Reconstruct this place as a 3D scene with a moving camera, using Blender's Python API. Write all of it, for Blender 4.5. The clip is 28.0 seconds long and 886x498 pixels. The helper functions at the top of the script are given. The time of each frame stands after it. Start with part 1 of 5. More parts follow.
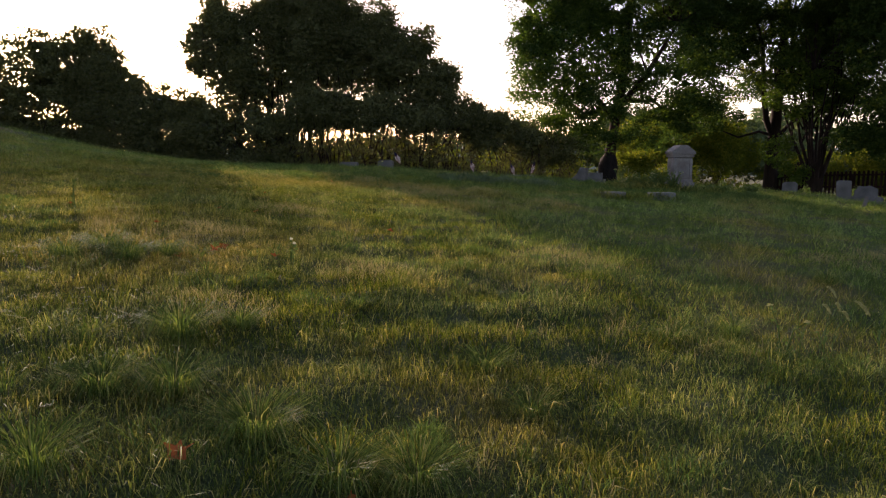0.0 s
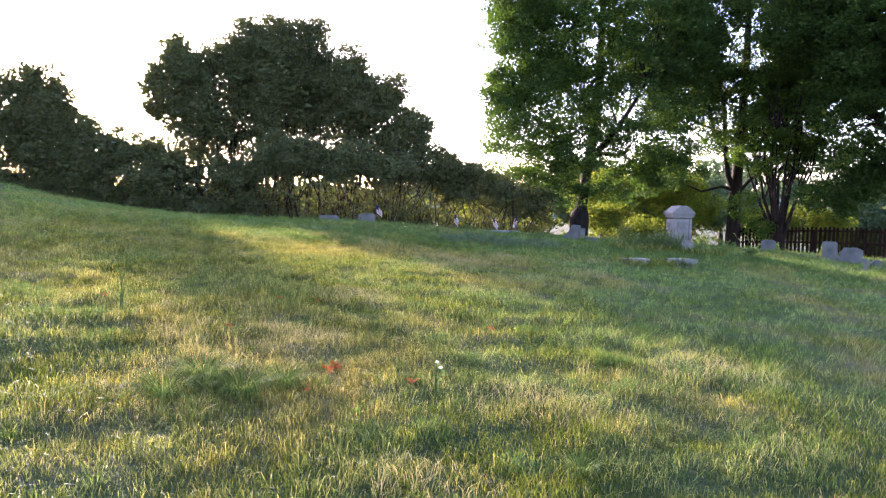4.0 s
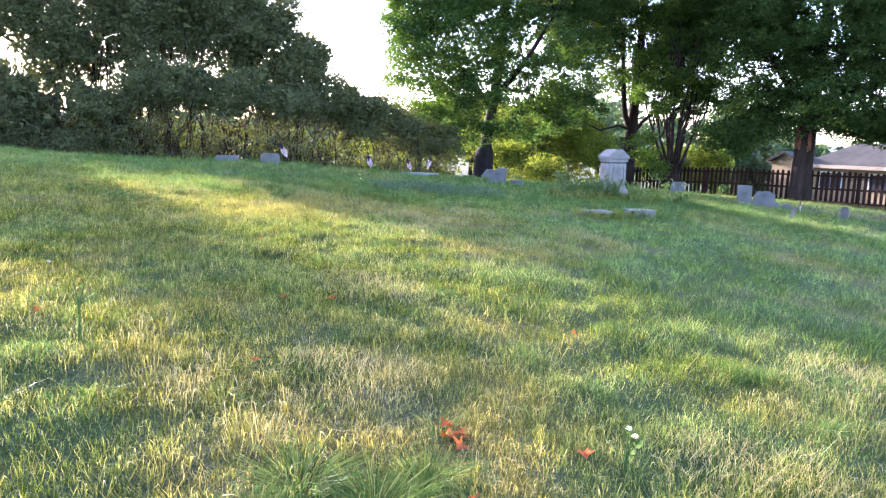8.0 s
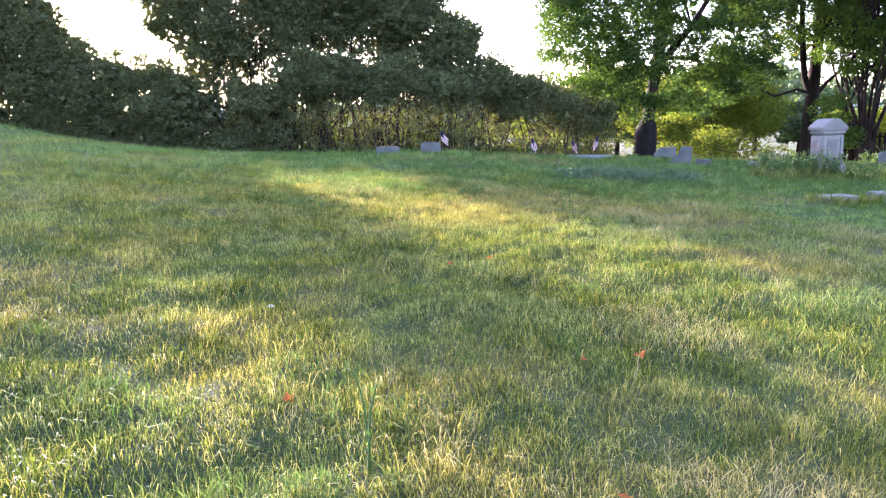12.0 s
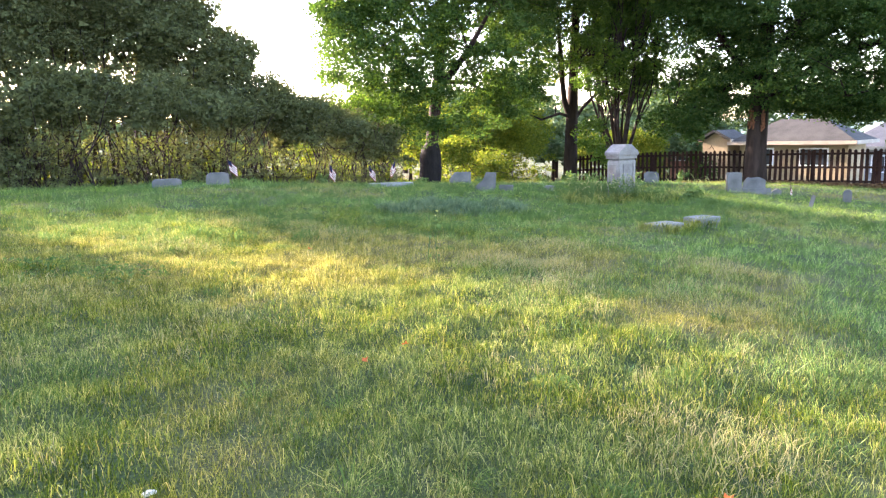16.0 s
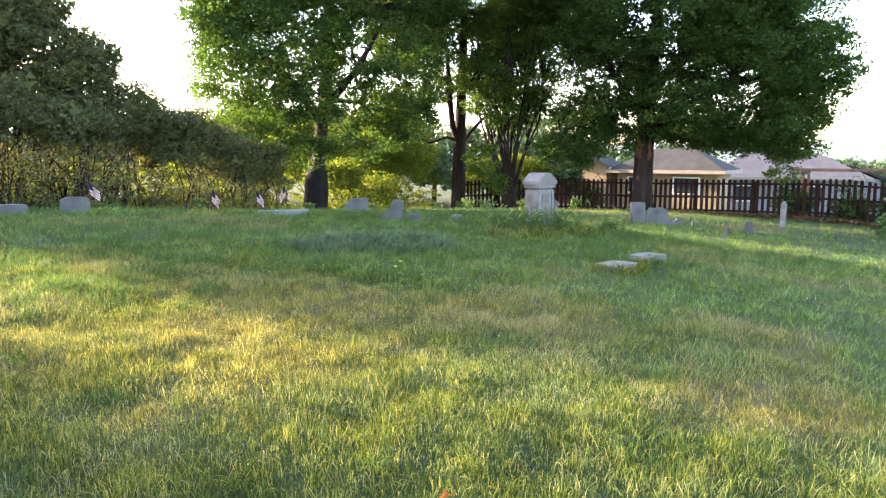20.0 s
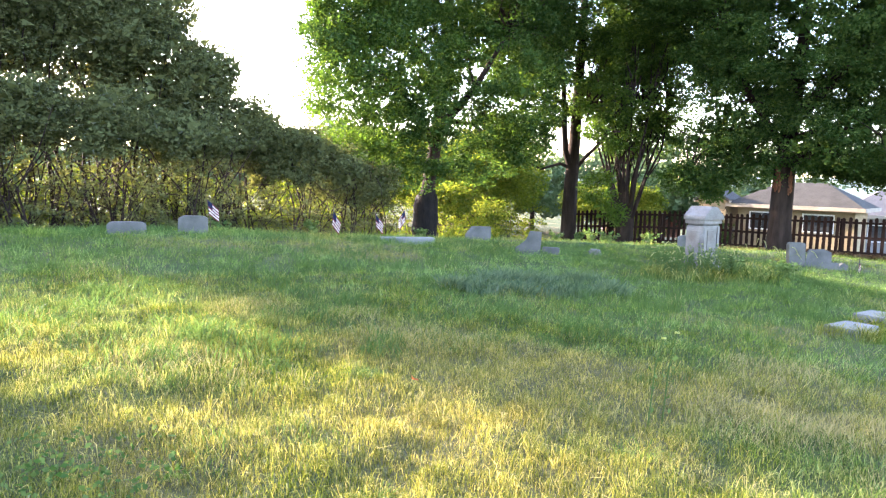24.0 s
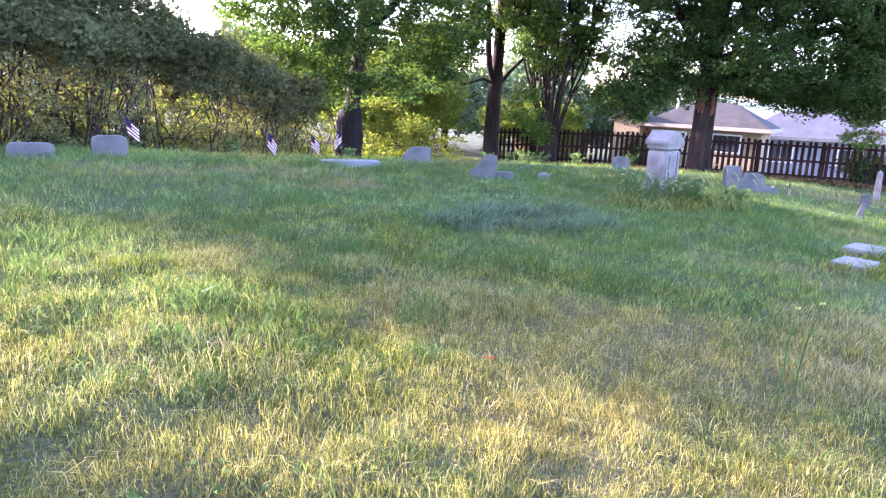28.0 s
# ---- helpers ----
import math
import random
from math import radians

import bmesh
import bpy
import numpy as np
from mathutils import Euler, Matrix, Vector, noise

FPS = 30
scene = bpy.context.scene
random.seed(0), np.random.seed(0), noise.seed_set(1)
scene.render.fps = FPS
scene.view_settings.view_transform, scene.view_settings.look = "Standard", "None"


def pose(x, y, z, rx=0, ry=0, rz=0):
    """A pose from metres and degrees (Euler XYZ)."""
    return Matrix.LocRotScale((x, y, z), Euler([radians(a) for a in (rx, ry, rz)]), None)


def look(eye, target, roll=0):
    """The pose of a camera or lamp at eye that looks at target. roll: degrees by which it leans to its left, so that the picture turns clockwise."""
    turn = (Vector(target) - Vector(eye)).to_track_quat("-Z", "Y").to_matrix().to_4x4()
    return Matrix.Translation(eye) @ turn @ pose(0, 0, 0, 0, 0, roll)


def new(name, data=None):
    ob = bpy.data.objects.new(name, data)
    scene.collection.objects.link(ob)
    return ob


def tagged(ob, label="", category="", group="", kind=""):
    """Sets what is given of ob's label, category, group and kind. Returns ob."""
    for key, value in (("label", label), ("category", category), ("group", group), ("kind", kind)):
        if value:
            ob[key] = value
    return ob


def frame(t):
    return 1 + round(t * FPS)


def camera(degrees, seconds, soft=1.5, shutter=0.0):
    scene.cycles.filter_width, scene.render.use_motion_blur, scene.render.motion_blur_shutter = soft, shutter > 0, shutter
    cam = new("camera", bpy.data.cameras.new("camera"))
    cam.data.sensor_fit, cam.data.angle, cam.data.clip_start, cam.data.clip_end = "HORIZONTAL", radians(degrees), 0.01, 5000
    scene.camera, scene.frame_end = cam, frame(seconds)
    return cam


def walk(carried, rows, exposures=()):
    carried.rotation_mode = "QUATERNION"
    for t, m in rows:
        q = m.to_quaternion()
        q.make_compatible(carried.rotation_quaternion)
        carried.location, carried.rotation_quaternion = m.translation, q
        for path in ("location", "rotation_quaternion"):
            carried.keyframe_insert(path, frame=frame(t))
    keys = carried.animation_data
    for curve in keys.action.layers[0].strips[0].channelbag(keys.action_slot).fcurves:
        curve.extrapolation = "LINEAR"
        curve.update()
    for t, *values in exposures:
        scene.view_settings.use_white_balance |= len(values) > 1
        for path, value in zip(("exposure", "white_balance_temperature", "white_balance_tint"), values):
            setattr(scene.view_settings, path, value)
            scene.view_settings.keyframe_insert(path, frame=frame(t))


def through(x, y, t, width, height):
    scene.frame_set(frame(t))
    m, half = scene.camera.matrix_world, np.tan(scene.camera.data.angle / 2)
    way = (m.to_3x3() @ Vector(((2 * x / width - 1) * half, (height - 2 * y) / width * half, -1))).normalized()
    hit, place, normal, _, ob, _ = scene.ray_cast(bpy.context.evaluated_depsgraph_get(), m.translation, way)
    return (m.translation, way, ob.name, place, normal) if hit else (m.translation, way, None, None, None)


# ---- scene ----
cam = camera(63.2, 28.0, soft=1.25)
PATH = [
    (0, (0.208, -0.092, 1.418), (0.125, 1.893, 1.186), 0.4),
    (0.5, (0.046, 0.197, 1.474), (0.184, 2.19, 1.377), 1.7),
    (1, (-0.069, 0.442, 1.523), (0.322, 2.404, 1.519), 0.5),
    (1.5, (-0.273, 0.601, 1.506), (-0.006, 2.58, 1.398), 3.3),
    (2, (-0.692, 0.705, 1.581), (-0.443, 2.677, 1.359), 3.1),
    (2.5, (-0.946, 0.718, 1.621), (-0.922, 2.715, 1.524), 3.6),
    (4.5, (-1.851, 1.413, 1.917), (-1.663, 3.399, 1.767), -1.1),
    (5, (-1.983, 1.751, 1.918), (-1.767, 3.723, 1.664), -4.3),
    (5.5, (-2.156, 1.966, 1.986), (-1.971, 3.935, 1.688), -2.4),
    (6, (-2.442, 2.208, 2.064), (-2.087, 4.164, 1.847), -2.1),
    (6.5, (-2.612, 2.392, 2.063), (-2.171, 4.333, 1.866), -1.0),
    (7, (-2.678, 2.754, 2.043), (-2.151, 4.677, 1.886), -0.1),
    (7.5, (-2.845, 2.962, 2.088), (-2.442, 4.902, 1.821), 0.9),
    (8, (-3.137, 3.224, 2.108), (-2.66, 5.144, 1.813), 1.9),
    (8.5, (-3.257, 3.391, 2.178), (-2.871, 5.339, 1.938), -0.2),
    (9, (-3.305, 3.655, 2.141), (-2.87, 5.597, 1.935), -0.3),
    (9.5, (-3.379, 3.938, 2.189), (-2.96, 5.866, 1.865), -2.4),
    (10, (-3.495, 4.121, 2.192), (-2.815, 5.982, 1.921), 0.6),
    (10.5, (-3.682, 4.359, 2.28), (-2.902, 6.18, 2.001), -1.8),
    (11, (-3.801, 4.488, 2.269), (-3.103, 6.342, 1.997), 2.7),
    (11.5, (-3.929, 4.813, 2.211), (-3.417, 6.718, 1.877), 0.6),
    (12, (-4.05, 4.991, 2.243), (-3.926, 6.955, 1.887), -1.2),
    (12.5, (-4.131, 5.185, 2.259), (-3.823, 7.14, 1.971), 2.9),
    (14.5, (-4.852, 6.083, 2.456), (-4.237, 7.966, 2.176), 1.2),
    (15, (-4.967, 6.189, 2.498), (-4.183, 8.013, 2.253), 3.0),
    (15.5, (-4.937, 6.49, 2.465), (-4.052, 8.275, 2.298), 0.5),
    (16, (-4.881, 6.83, 2.453), (-4.119, 8.651, 2.134), -1.4),
    (16.5, (-4.951, 7.021, 2.492), (-4.024, 8.759, 2.144), 2.3),
    (17, (-5.014, 7.362, 2.522), (-4.049, 9.088, 2.223), 2.7),
    (17.5, (-4.97, 7.695, 2.424), (-4.007, 9.433, 2.201), 0.1),
    (18, (-4.95, 7.968, 2.461), (-4.05, 9.724, 2.132), 1.1),
    (18.5, (-4.995, 8.199, 2.511), (-3.967, 9.891, 2.228), 3.5),
    (19, (-5.033, 8.432, 2.53), (-3.968, 10.096, 2.223), 1.2),
    (19.5, (-5.01, 8.679, 2.499), (-3.855, 10.309, 2.398), 0.1),
    (20, (-4.954, 8.974, 2.529), (-3.859, 10.626, 2.263), 0.0),
    (20.5, (-4.935, 9.334, 2.494), (-3.705, 10.891, 2.244), 2.3),
    (21, (-5.015, 9.576, 2.562), (-3.844, 11.179, 2.313), 3.2),
    (21.5, (-4.964, 9.839, 2.498), (-3.906, 11.523, 2.289), 2.9),
    (23.5, (-5.175, 10.926, 2.49), (-4.276, 12.694, 2.238), 4.0),
    (24, (-5.122, 11.245, 2.499), (-4.21, 13.014, 2.299), 1.7),
    (24.5, (-5.169, 11.339, 2.482), (-4.412, 13.176, 2.256), 3.7),
    (25, (-5.268, 11.37, 2.533), (-4.332, 13.128, 2.348), 4.7),
    (25.5, (-5.464, 11.564, 2.528), (-4.515, 13.297, 2.214), -0.1),
    (26, (-5.537, 11.779, 2.502), (-4.764, 13.582, 2.112), 3.3),
    (26.5, (-5.516, 12.073, 2.49), (-4.607, 13.831, 2.204), 3.2),
    (27, (-5.529, 12.212, 2.518), (-4.651, 13.959, 2.099), 3.9),
    (27.5, (-5.578, 12.554, 2.547), (-4.47, 14.161, 2.113), -0.6),
    (28, (-5.577, 12.743, 2.564), (-4.431, 14.327, 2.141), 2.8),
]
EXPOSURES = [(0.0, 1.18, 6950, 38), (0.3, 2.53, 6850, 30), (1.0, 2.35, 6850, 24), (2.0, 3.42, 6120, 44), (4.5, 3.02, 5720, 42), (5.0, 3.02, 5670, 42), (7.0, 3.41, 5500, 39), (8.0, 3.68, 5420, 36), (9.0, 3.55, 5370, 40), (10.0, 3.56, 5370, 24), (11.0, 3.77, 5720, 39), (12.0, 3.64, 5620, 40), (14.5, 3.91, 5670, 29), (15.0, 3.99, 5570, 22), (16.0, 3.93, 6250, 30), (18.0, 3.86, 6250, 25), (19.0, 4.01, 6400, 27), (20.0, 3.61, 6400, 27), (21.0, 3.66, 6400, 27), (24.0, 4.08, 6200, 27), (26.0, 4.16, 5900, 17), (27.0, 4.13, 5800, 17), (27.6, 4.06, 5450, 51), (28.0, 4.06, 5450, 51)]
walk(cam, [(t, look(eye, target, roll)) for t, eye, target, roll in PATH], EXPOSURES)

# ---- light ----
SUN_AZ, SUN_EL = radians(-30.5), radians(13.0)
SUN_DIR = Vector((math.sin(SUN_AZ) * math.cos(SUN_EL), math.cos(SUN_AZ) * math.cos(SUN_EL), math.sin(SUN_EL)))
world = bpy.data.worlds.new("morning_sky")
scene.world = world
world.use_nodes = True
wn = world.node_tree
sky = wn.nodes.new("ShaderNodeTexSky")
sky.sky_type, sky.sun_disc = "NISHITA", False
sky.sun_elevation, sky.sun_rotation = SUN_EL, SUN_AZ
sky.air_density, sky.dust_density, sky.ozone_density = 1.0, 1.6, 1.0
wn.nodes["Background"].inputs["Strength"].default_value = 0.15
wn.links.new(sky.outputs["Color"], wn.nodes["Background"].inputs["Color"])
sun = new("sun", bpy.data.lights.new("sun", "SUN"))
sun.data.energy, sun.data.angle, sun.data.color = 3.8, radians(0.8), (1.0, 0.87, 0.66)
sun.matrix_world = look(SUN_DIR * 100, (0, 0, 0))


# ---- materials ----
def material(name):
    m = bpy.data.materials.new(name)
    m.use_nodes = True
    m.node_tree.nodes.clear()
    return m, m.node_tree.nodes, m.node_tree.links


def ramp(nodes, links, source, stops):
    r = nodes.new("ShaderNodeValToRGB")
    while len(r.color_ramp.elements) < len(stops):
        r.color_ramp.elements.new(0.5)
    for e, (p, c) in zip(r.color_ramp.elements, stops):
        e.position, e.color = p, (*c, 1)
    links.new(source, r.inputs["Fac"])
    return r.outputs["Color"]


def noise_node(nodes, links, scale, detail=4.0, rough=0.55, coord="Object", distort=0.0):
    tc = nodes.new("ShaderNodeTexCoord")
    n = nodes.new("ShaderNodeTexNoise")
    n.inputs["Scale"].default_value, n.inputs["Detail"].default_value = scale, detail
    n.inputs["Roughness"].default_value, n.inputs["Distortion"].default_value = rough, distort
    links.new(tc.outputs[coord], n.inputs["Vector"])
    return n.outputs["Fac"]


def mix(nodes, links, fac, a, b, how="MIX"):
    n = nodes.new("ShaderNodeMix")
    n.data_type, n.blend_type = "RGBA", how
    for value, socket in ((fac, n.inputs[0]), (a, n.inputs[6]), (b, n.inputs[7])):
        if isinstance(value, (int, float)):
            socket.default_value = value
        elif isinstance(value, tuple):
            socket.default_value = (*value, 1)
        else:
            links.new(value, socket)
    return n.outputs[2]


def foliage(name, stops, patch=None, patch_scale=0.35, lo=0.45, hi=0.62, through=0.5, gloss=0.03, rough=0.65, second=None, glow=(1.25, 1.15, 0.6)):
    """Thin leaves or blades: each its own tint, drifting tint over the place, light shining through."""
    m, n, l = material(name)
    geo = n.new("ShaderNodeNewGeometry")
    colour = ramp(n, l, geo.outputs["Random Per Island"], stops)
    if second:
        spots = n.new("ShaderNodeMapRange")
        spots.inputs["From Min"].default_value, spots.inputs["From Max"].default_value = 0.44, 0.57
        l.new(noise_node(n, l, 0.95, 3.0), spots.inputs["Value"])
        colour = mix(n, l, spots.outputs["Result"], colour, ramp(n, l, geo.outputs["Random Per Island"], second))
    if patch:
        drift = n.new("ShaderNodeMapRange")
        drift.inputs["From Min"].default_value, drift.inputs["From Max"].default_value = lo, hi
        l.new(noise_node(n, l, patch_scale, 4.0), drift.inputs["Value"])
        dry = ramp(n, l, geo.outputs["Random Per Island"], patch)
        colour = mix(n, l, drift.outputs["Result"], colour, dry)
    if second:
        tuft = ramp(n, l, noise_node(n, l, 3.4, 3.0, 0.6), [(0.34, (0.68, 0.72, 0.68)), (0.5, (0.97, 0.98, 0.97)), (0.66, (1.2, 1.16, 1.1))])
        colour = mix(n, l, 1.0, colour, tuft, "MULTIPLY")
        sprig = ramp(n, l, noise_node(n, l, 11.0, 2.0, 0.6), [(0.36, (0.66, 0.70, 0.68)), (0.5, (1.0, 1.0, 1.0)), (0.66, (1.2, 1.16, 1.08))])
        colour = mix(n, l, 1.0, colour, sprig, "MULTIPLY")
    d, t, g = n.new("ShaderNodeBsdfDiffuse"), n.new("ShaderNodeBsdfTranslucent"), n.new("ShaderNodeBsdfGlossy")
    bright = mix(n, l, 1.0, colour, glow, "MULTIPLY")
    l.new(colour, d.inputs["Color"])
    l.new(bright, t.inputs["Color"])
    g.inputs["Roughness"].default_value = rough
    g.inputs["Color"].default_value = (0.9, 0.95, 1.0, 1)
    a, b, fres, out = n.new("ShaderNodeMixShader"), n.new("ShaderNodeMixShader"), n.new("ShaderNodeFresnel"), n.new("ShaderNodeOutputMaterial")
    fres.inputs["IOR"].default_value = 1.0 + gloss
    a.inputs[0].default_value = through
    l.new(d.outputs[0], a.inputs[1]), l.new(t.outputs[0], a.inputs[2])
    sheen = n.new("ShaderNodeMath")
    sheen.operation = "MULTIPLY"
    sheen.inputs[1].default_value = 0.05
    l.new(fres.outputs[0], sheen.inputs[0])
    l.new(sheen.outputs[0], b.inputs[0]), l.new(a.outputs[0], b.inputs[1]), l.new(g.outputs[0], b.inputs[2])
    l.new(b.outputs[0], out.inputs[0])
    return m


def solid(name, stops, scale=6.0, rough=0.8, bump=0.3, bump_scale=40.0, metal=0.0, stretch=None, vary=0.0, fine=None):
    """An opaque surface: stained at one scale, grained at a finer one."""
    m, n, l = material(name)
    out, p = n.new("ShaderNodeOutputMaterial"), n.new("ShaderNodeBsdfPrincipled")
    tc, mp = n.new("ShaderNodeTexCoord"), n.new("ShaderNodeMapping")
    l.new(tc.outputs["Object"], mp.inputs["Vector"])
    mp.inputs["Scale"].default_value = stretch or (1, 1, 1)
    big, small = n.new("ShaderNodeTexNoise"), n.new("ShaderNodeTexNoise")
    big.inputs["Scale"].default_value, big.inputs["Detail"].default_value = scale, 6
    small.inputs["Scale"].default_value, small.inputs["Detail"].default_value = bump_scale, 5
    l.new(mp.outputs[0], big.inputs["Vector"]), l.new(mp.outputs[0], small.inputs["Vector"])
    colour = ramp(n, l, big.outputs["Fac"], stops)
    grain = ramp(n, l, small.outputs["Fac"], fine or [(0.3, (0.72, 0.72, 0.72)), (0.7, (1.15, 1.15, 1.15))])
    colour = mix(n, l, 0.8, colour, grain, "MULTIPLY")
    if vary:
        info = n.new("ShaderNodeObjectInfo")
        tint = ramp(n, l, info.outputs["Random"], [(0, (1 - vary,) * 3), (1, (1 + vary,) * 3)])
        colour = mix(n, l, 1.0, colour, tint, "MULTIPLY")
    l.new(colour, p.inputs["Base Color"])
    p.inputs["Specular IOR Level"].default_value = 0.5 if rough < 0.85 else 0.15
    p.inputs["Roughness"].default_value, p.inputs["Metallic"].default_value = rough, metal
    b = n.new("ShaderNodeBump")
    b.inputs["Strength"].default_value, b.inputs["Distance"].default_value = bump, 0.02
    l.new(small.outputs["Fac"], b.inputs["Height"]), l.new(b.outputs[0], p.inputs["Normal"])
    l.new(p.outputs[0], out.inputs[0])
    return m


GREEN = [(0.0, (0.0196, 0.036, 0.006)), (0.3, (0.0575, 0.092, 0.013)), (0.65, (0.1288, 0.165, 0.028)), (0.88, (0.1955, 0.21, 0.05)), (1.0, (0.3335, 0.27, 0.11))]
STRAW = [(0.0, (0.0735, 0.09, 0.018)), (0.45, (0.1733, 0.17, 0.046)), (0.8, (0.273, 0.24, 0.085)), (1.0, (0.399, 0.34, 0.16))]
# Dew tone: the sky's reflection on wet blades is put into the colour.
DEW_SHEEN = [(0.0, (0.0358, 0.065, 0.016)), (0.4, (0.0896, 0.132, 0.036)), (0.8, (0.1882, 0.222, 0.074)), (1.0, (0.336, 0.33, 0.15))]
M_TURF = foliage("grass_blades", GREEN, STRAW, 0.42, 0.49, 0.64, through=0.45, gloss=0.02, rough=0.6, second=DEW_SHEEN, glow=(1.25, 1.15, 0.6))
# Paler turf copy for the far lawn: haze and shade tones put into colour.
PALE = [(0.0, (0.027, 0.055, 0.011)), (0.3, (0.0675, 0.125, 0.025)), (0.65, (0.1215, 0.19, 0.042)), (0.88, (0.18, 0.245, 0.066)), (1.0, (0.279, 0.31, 0.12))]
PALE_SHEEN = [(0.0, (0.0405, 0.088, 0.026)), (0.4, (0.09, 0.165, 0.052)), (0.8, (0.171, 0.26, 0.095)), (1.0, (0.288, 0.37, 0.17))]
M_FIELD = foliage("hazed_field_blades", PALE, STRAW, 0.42, 0.52, 0.66, through=0.4, gloss=0.02, rough=0.6, second=PALE_SHEEN)
M_DRY = foliage("dry_stems", [(0.0, (0.18, 0.165, 0.07)), (1.0, (0.33, 0.29, 0.15))], through=0.4, glow=(1.15, 1.1, 0.75))
M_MAT = foliage("bluish_broad_grass", [(0.0, (0.045, 0.085, 0.05)), (1.0, (0.13, 0.18, 0.12))], gloss=0.03, rough=0.6)
M_LUSH = foliage("coarse_grass", [(0.0, (0.032, 0.075, 0.020)), (1.0, (0.095, 0.150, 0.055))], gloss=0.03, rough=0.6)
M_TUSSOCK = foliage("arching_blades", [(0.0, (0.030, 0.062, 0.014)), (0.5, (0.085, 0.14, 0.035)), (0.85, (0.16, 0.21, 0.05)), (1.0, (0.30, 0.28, 0.11))], through=0.5, gloss=0.02, rough=0.7, glow=(1.15, 1.15, 0.7))
M_WEED = foliage("weed_leaves", [(0.0, (0.045, 0.09, 0.026)), (1.0, (0.115, 0.17, 0.06))], through=0.35, gloss=0.02, rough=0.6)
# Lighter than the maple leaves: sunlight is put into the colour.
M_LEAF = foliage("sun_tinted_leaves", [(0.0, (0.037, 0.068, 0.014)), (0.6, (0.059, 0.10, 0.020)), (1.0, (0.092, 0.13, 0.028))], through=0.52, glow=(1.1, 1.25, 0.5))
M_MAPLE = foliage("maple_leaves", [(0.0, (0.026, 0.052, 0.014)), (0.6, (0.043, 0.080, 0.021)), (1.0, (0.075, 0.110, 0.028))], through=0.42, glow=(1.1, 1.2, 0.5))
# Leaf colour with the sun's yellow brightness painted in.
M_BRIGHT = foliage("sun_yellow_leaves", [(0.0, (0.055, 0.095, 0.014)), (0.7, (0.11, 0.14, 0.024)), (1.0, (0.17, 0.18, 0.032))], through=0.55, glow=(1.2, 1.15, 0.5))
M_HEDGE = foliage("hedge_leaves", [(0.0, (0.05, 0.062, 0.026)), (1.0, (0.105, 0.118, 0.048))], through=0.35, gloss=0.04, rough=0.7)
# Far leaves are paler because distance haze is put into their colour.
M_FAR = foliage("haze_tinted_leaves", [(0.0, (0.05, 0.085, 0.04)), (1.0, (0.10, 0.14, 0.07))], through=0.3)
M_BARK = solid("bark", [(0.3, (0.012, 0.008, 0.006)), (0.7, (0.034, 0.023, 0.017))], 5.0, 0.95, 1.0, 14.0, stretch=(1, 1, 0.22))
M_TORN = solid("torn_red_bark", [(0.3, (0.05, 0.022, 0.012)), (0.7, (0.20, 0.085, 0.04))], 8.0, 0.9, 0.8, 25.0, stretch=(1, 1, 0.25))
M_IVY = solid("black_vine_bark", [(0.3, (0.006, 0.005, 0.005)), (0.7, (0.016, 0.013, 0.011))], 7.0, 0.95, 1.0, 16.0, stretch=(1, 1, 0.3))
M_GRANITE = solid("grey_granite", [(0.3, (0.046, 0.047, 0.041)), (0.7, (0.104, 0.103, 0.092))], 3.0, 0.75, 0.25, 90.0, vary=0.12)
M_MARBLE = solid("weathered_marble", [(0.25, (0.07, 0.058, 0.043)), (0.5, (0.12, 0.112, 0.098)), (0.7, (0.175, 0.17, 0.158))], 3.4, 0.7, 0.3, 60.0, vary=0.1)
M_SLAB = solid("pale_slab_stone", [(0.25, (0.085, 0.09, 0.08)), (0.55, (0.13, 0.135, 0.125)), (0.8, (0.19, 0.19, 0.18))], 3.2, 0.75, 0.3, 50.0)
M_FENCE = solid("stained_fence_wood", [(0.3, (0.010, 0.005, 0.0035)), (0.7, (0.034, 0.015, 0.009))], 3.0, 0.92, 0.5, 30.0, stretch=(4, 4, 0.4), vary=0.35)
M_SOIL = solid("turf_mat", [(0.35, (0.024, 0.042, 0.012)), (0.52, (0.042, 0.058, 0.018)), (0.64, (0.085, 0.08, 0.034))], 0.42, 0.95, 1.0, 55.0,
               fine=[(0.32, (0.3, 0.35, 0.3)), (0.5, (0.9, 0.9, 0.9)), (0.68, (1.5, 1.45, 1.3))])
M_ROOF = solid("roof_shingle", [(0.3, (0.031, 0.030, 0.027)), (0.7, (0.050, 0.048, 0.043))], 1.5, 0.9, 0.4, 25.0)
M_ROOFPALE = solid("pale_shingle", [(0.3, (0.055, 0.052, 0.052)), (0.7, (0.088, 0.082, 0.08))], 1.5, 0.8, 0.4, 25.0)
M_WALL = solid("cream_stucco", [(0.3, (0.24, 0.18, 0.105)), (0.7, (0.31, 0.24, 0.15))], 1.2, 0.85, 0.15, 30.0)
M_EAVE = solid("dull_eaves_paint", [(0.3, (0.24, 0.20, 0.15)), (0.7, (0.31, 0.27, 0.21))], 2.0, 0.7, 0.1, 40.0)
M_BRICK = solid("brick_wall", [(0.3, (0.26, 0.11, 0.08)), (0.7, (0.36, 0.17, 0.12))], 2.0, 0.9, 0.4, 20.0)
M_WHITE = solid("white_paint", [(0.3, (0.70, 0.70, 0.69)), (0.7, (0.80, 0.80, 0.79))], 2.0, 0.6, 0.1, 40.0)
M_GREYWALL = solid("grey_siding", [(0.3, (0.17, 0.172, 0.175)), (0.7, (0.22, 0.222, 0.225))], 2.0, 0.7, 0.1, 40.0)
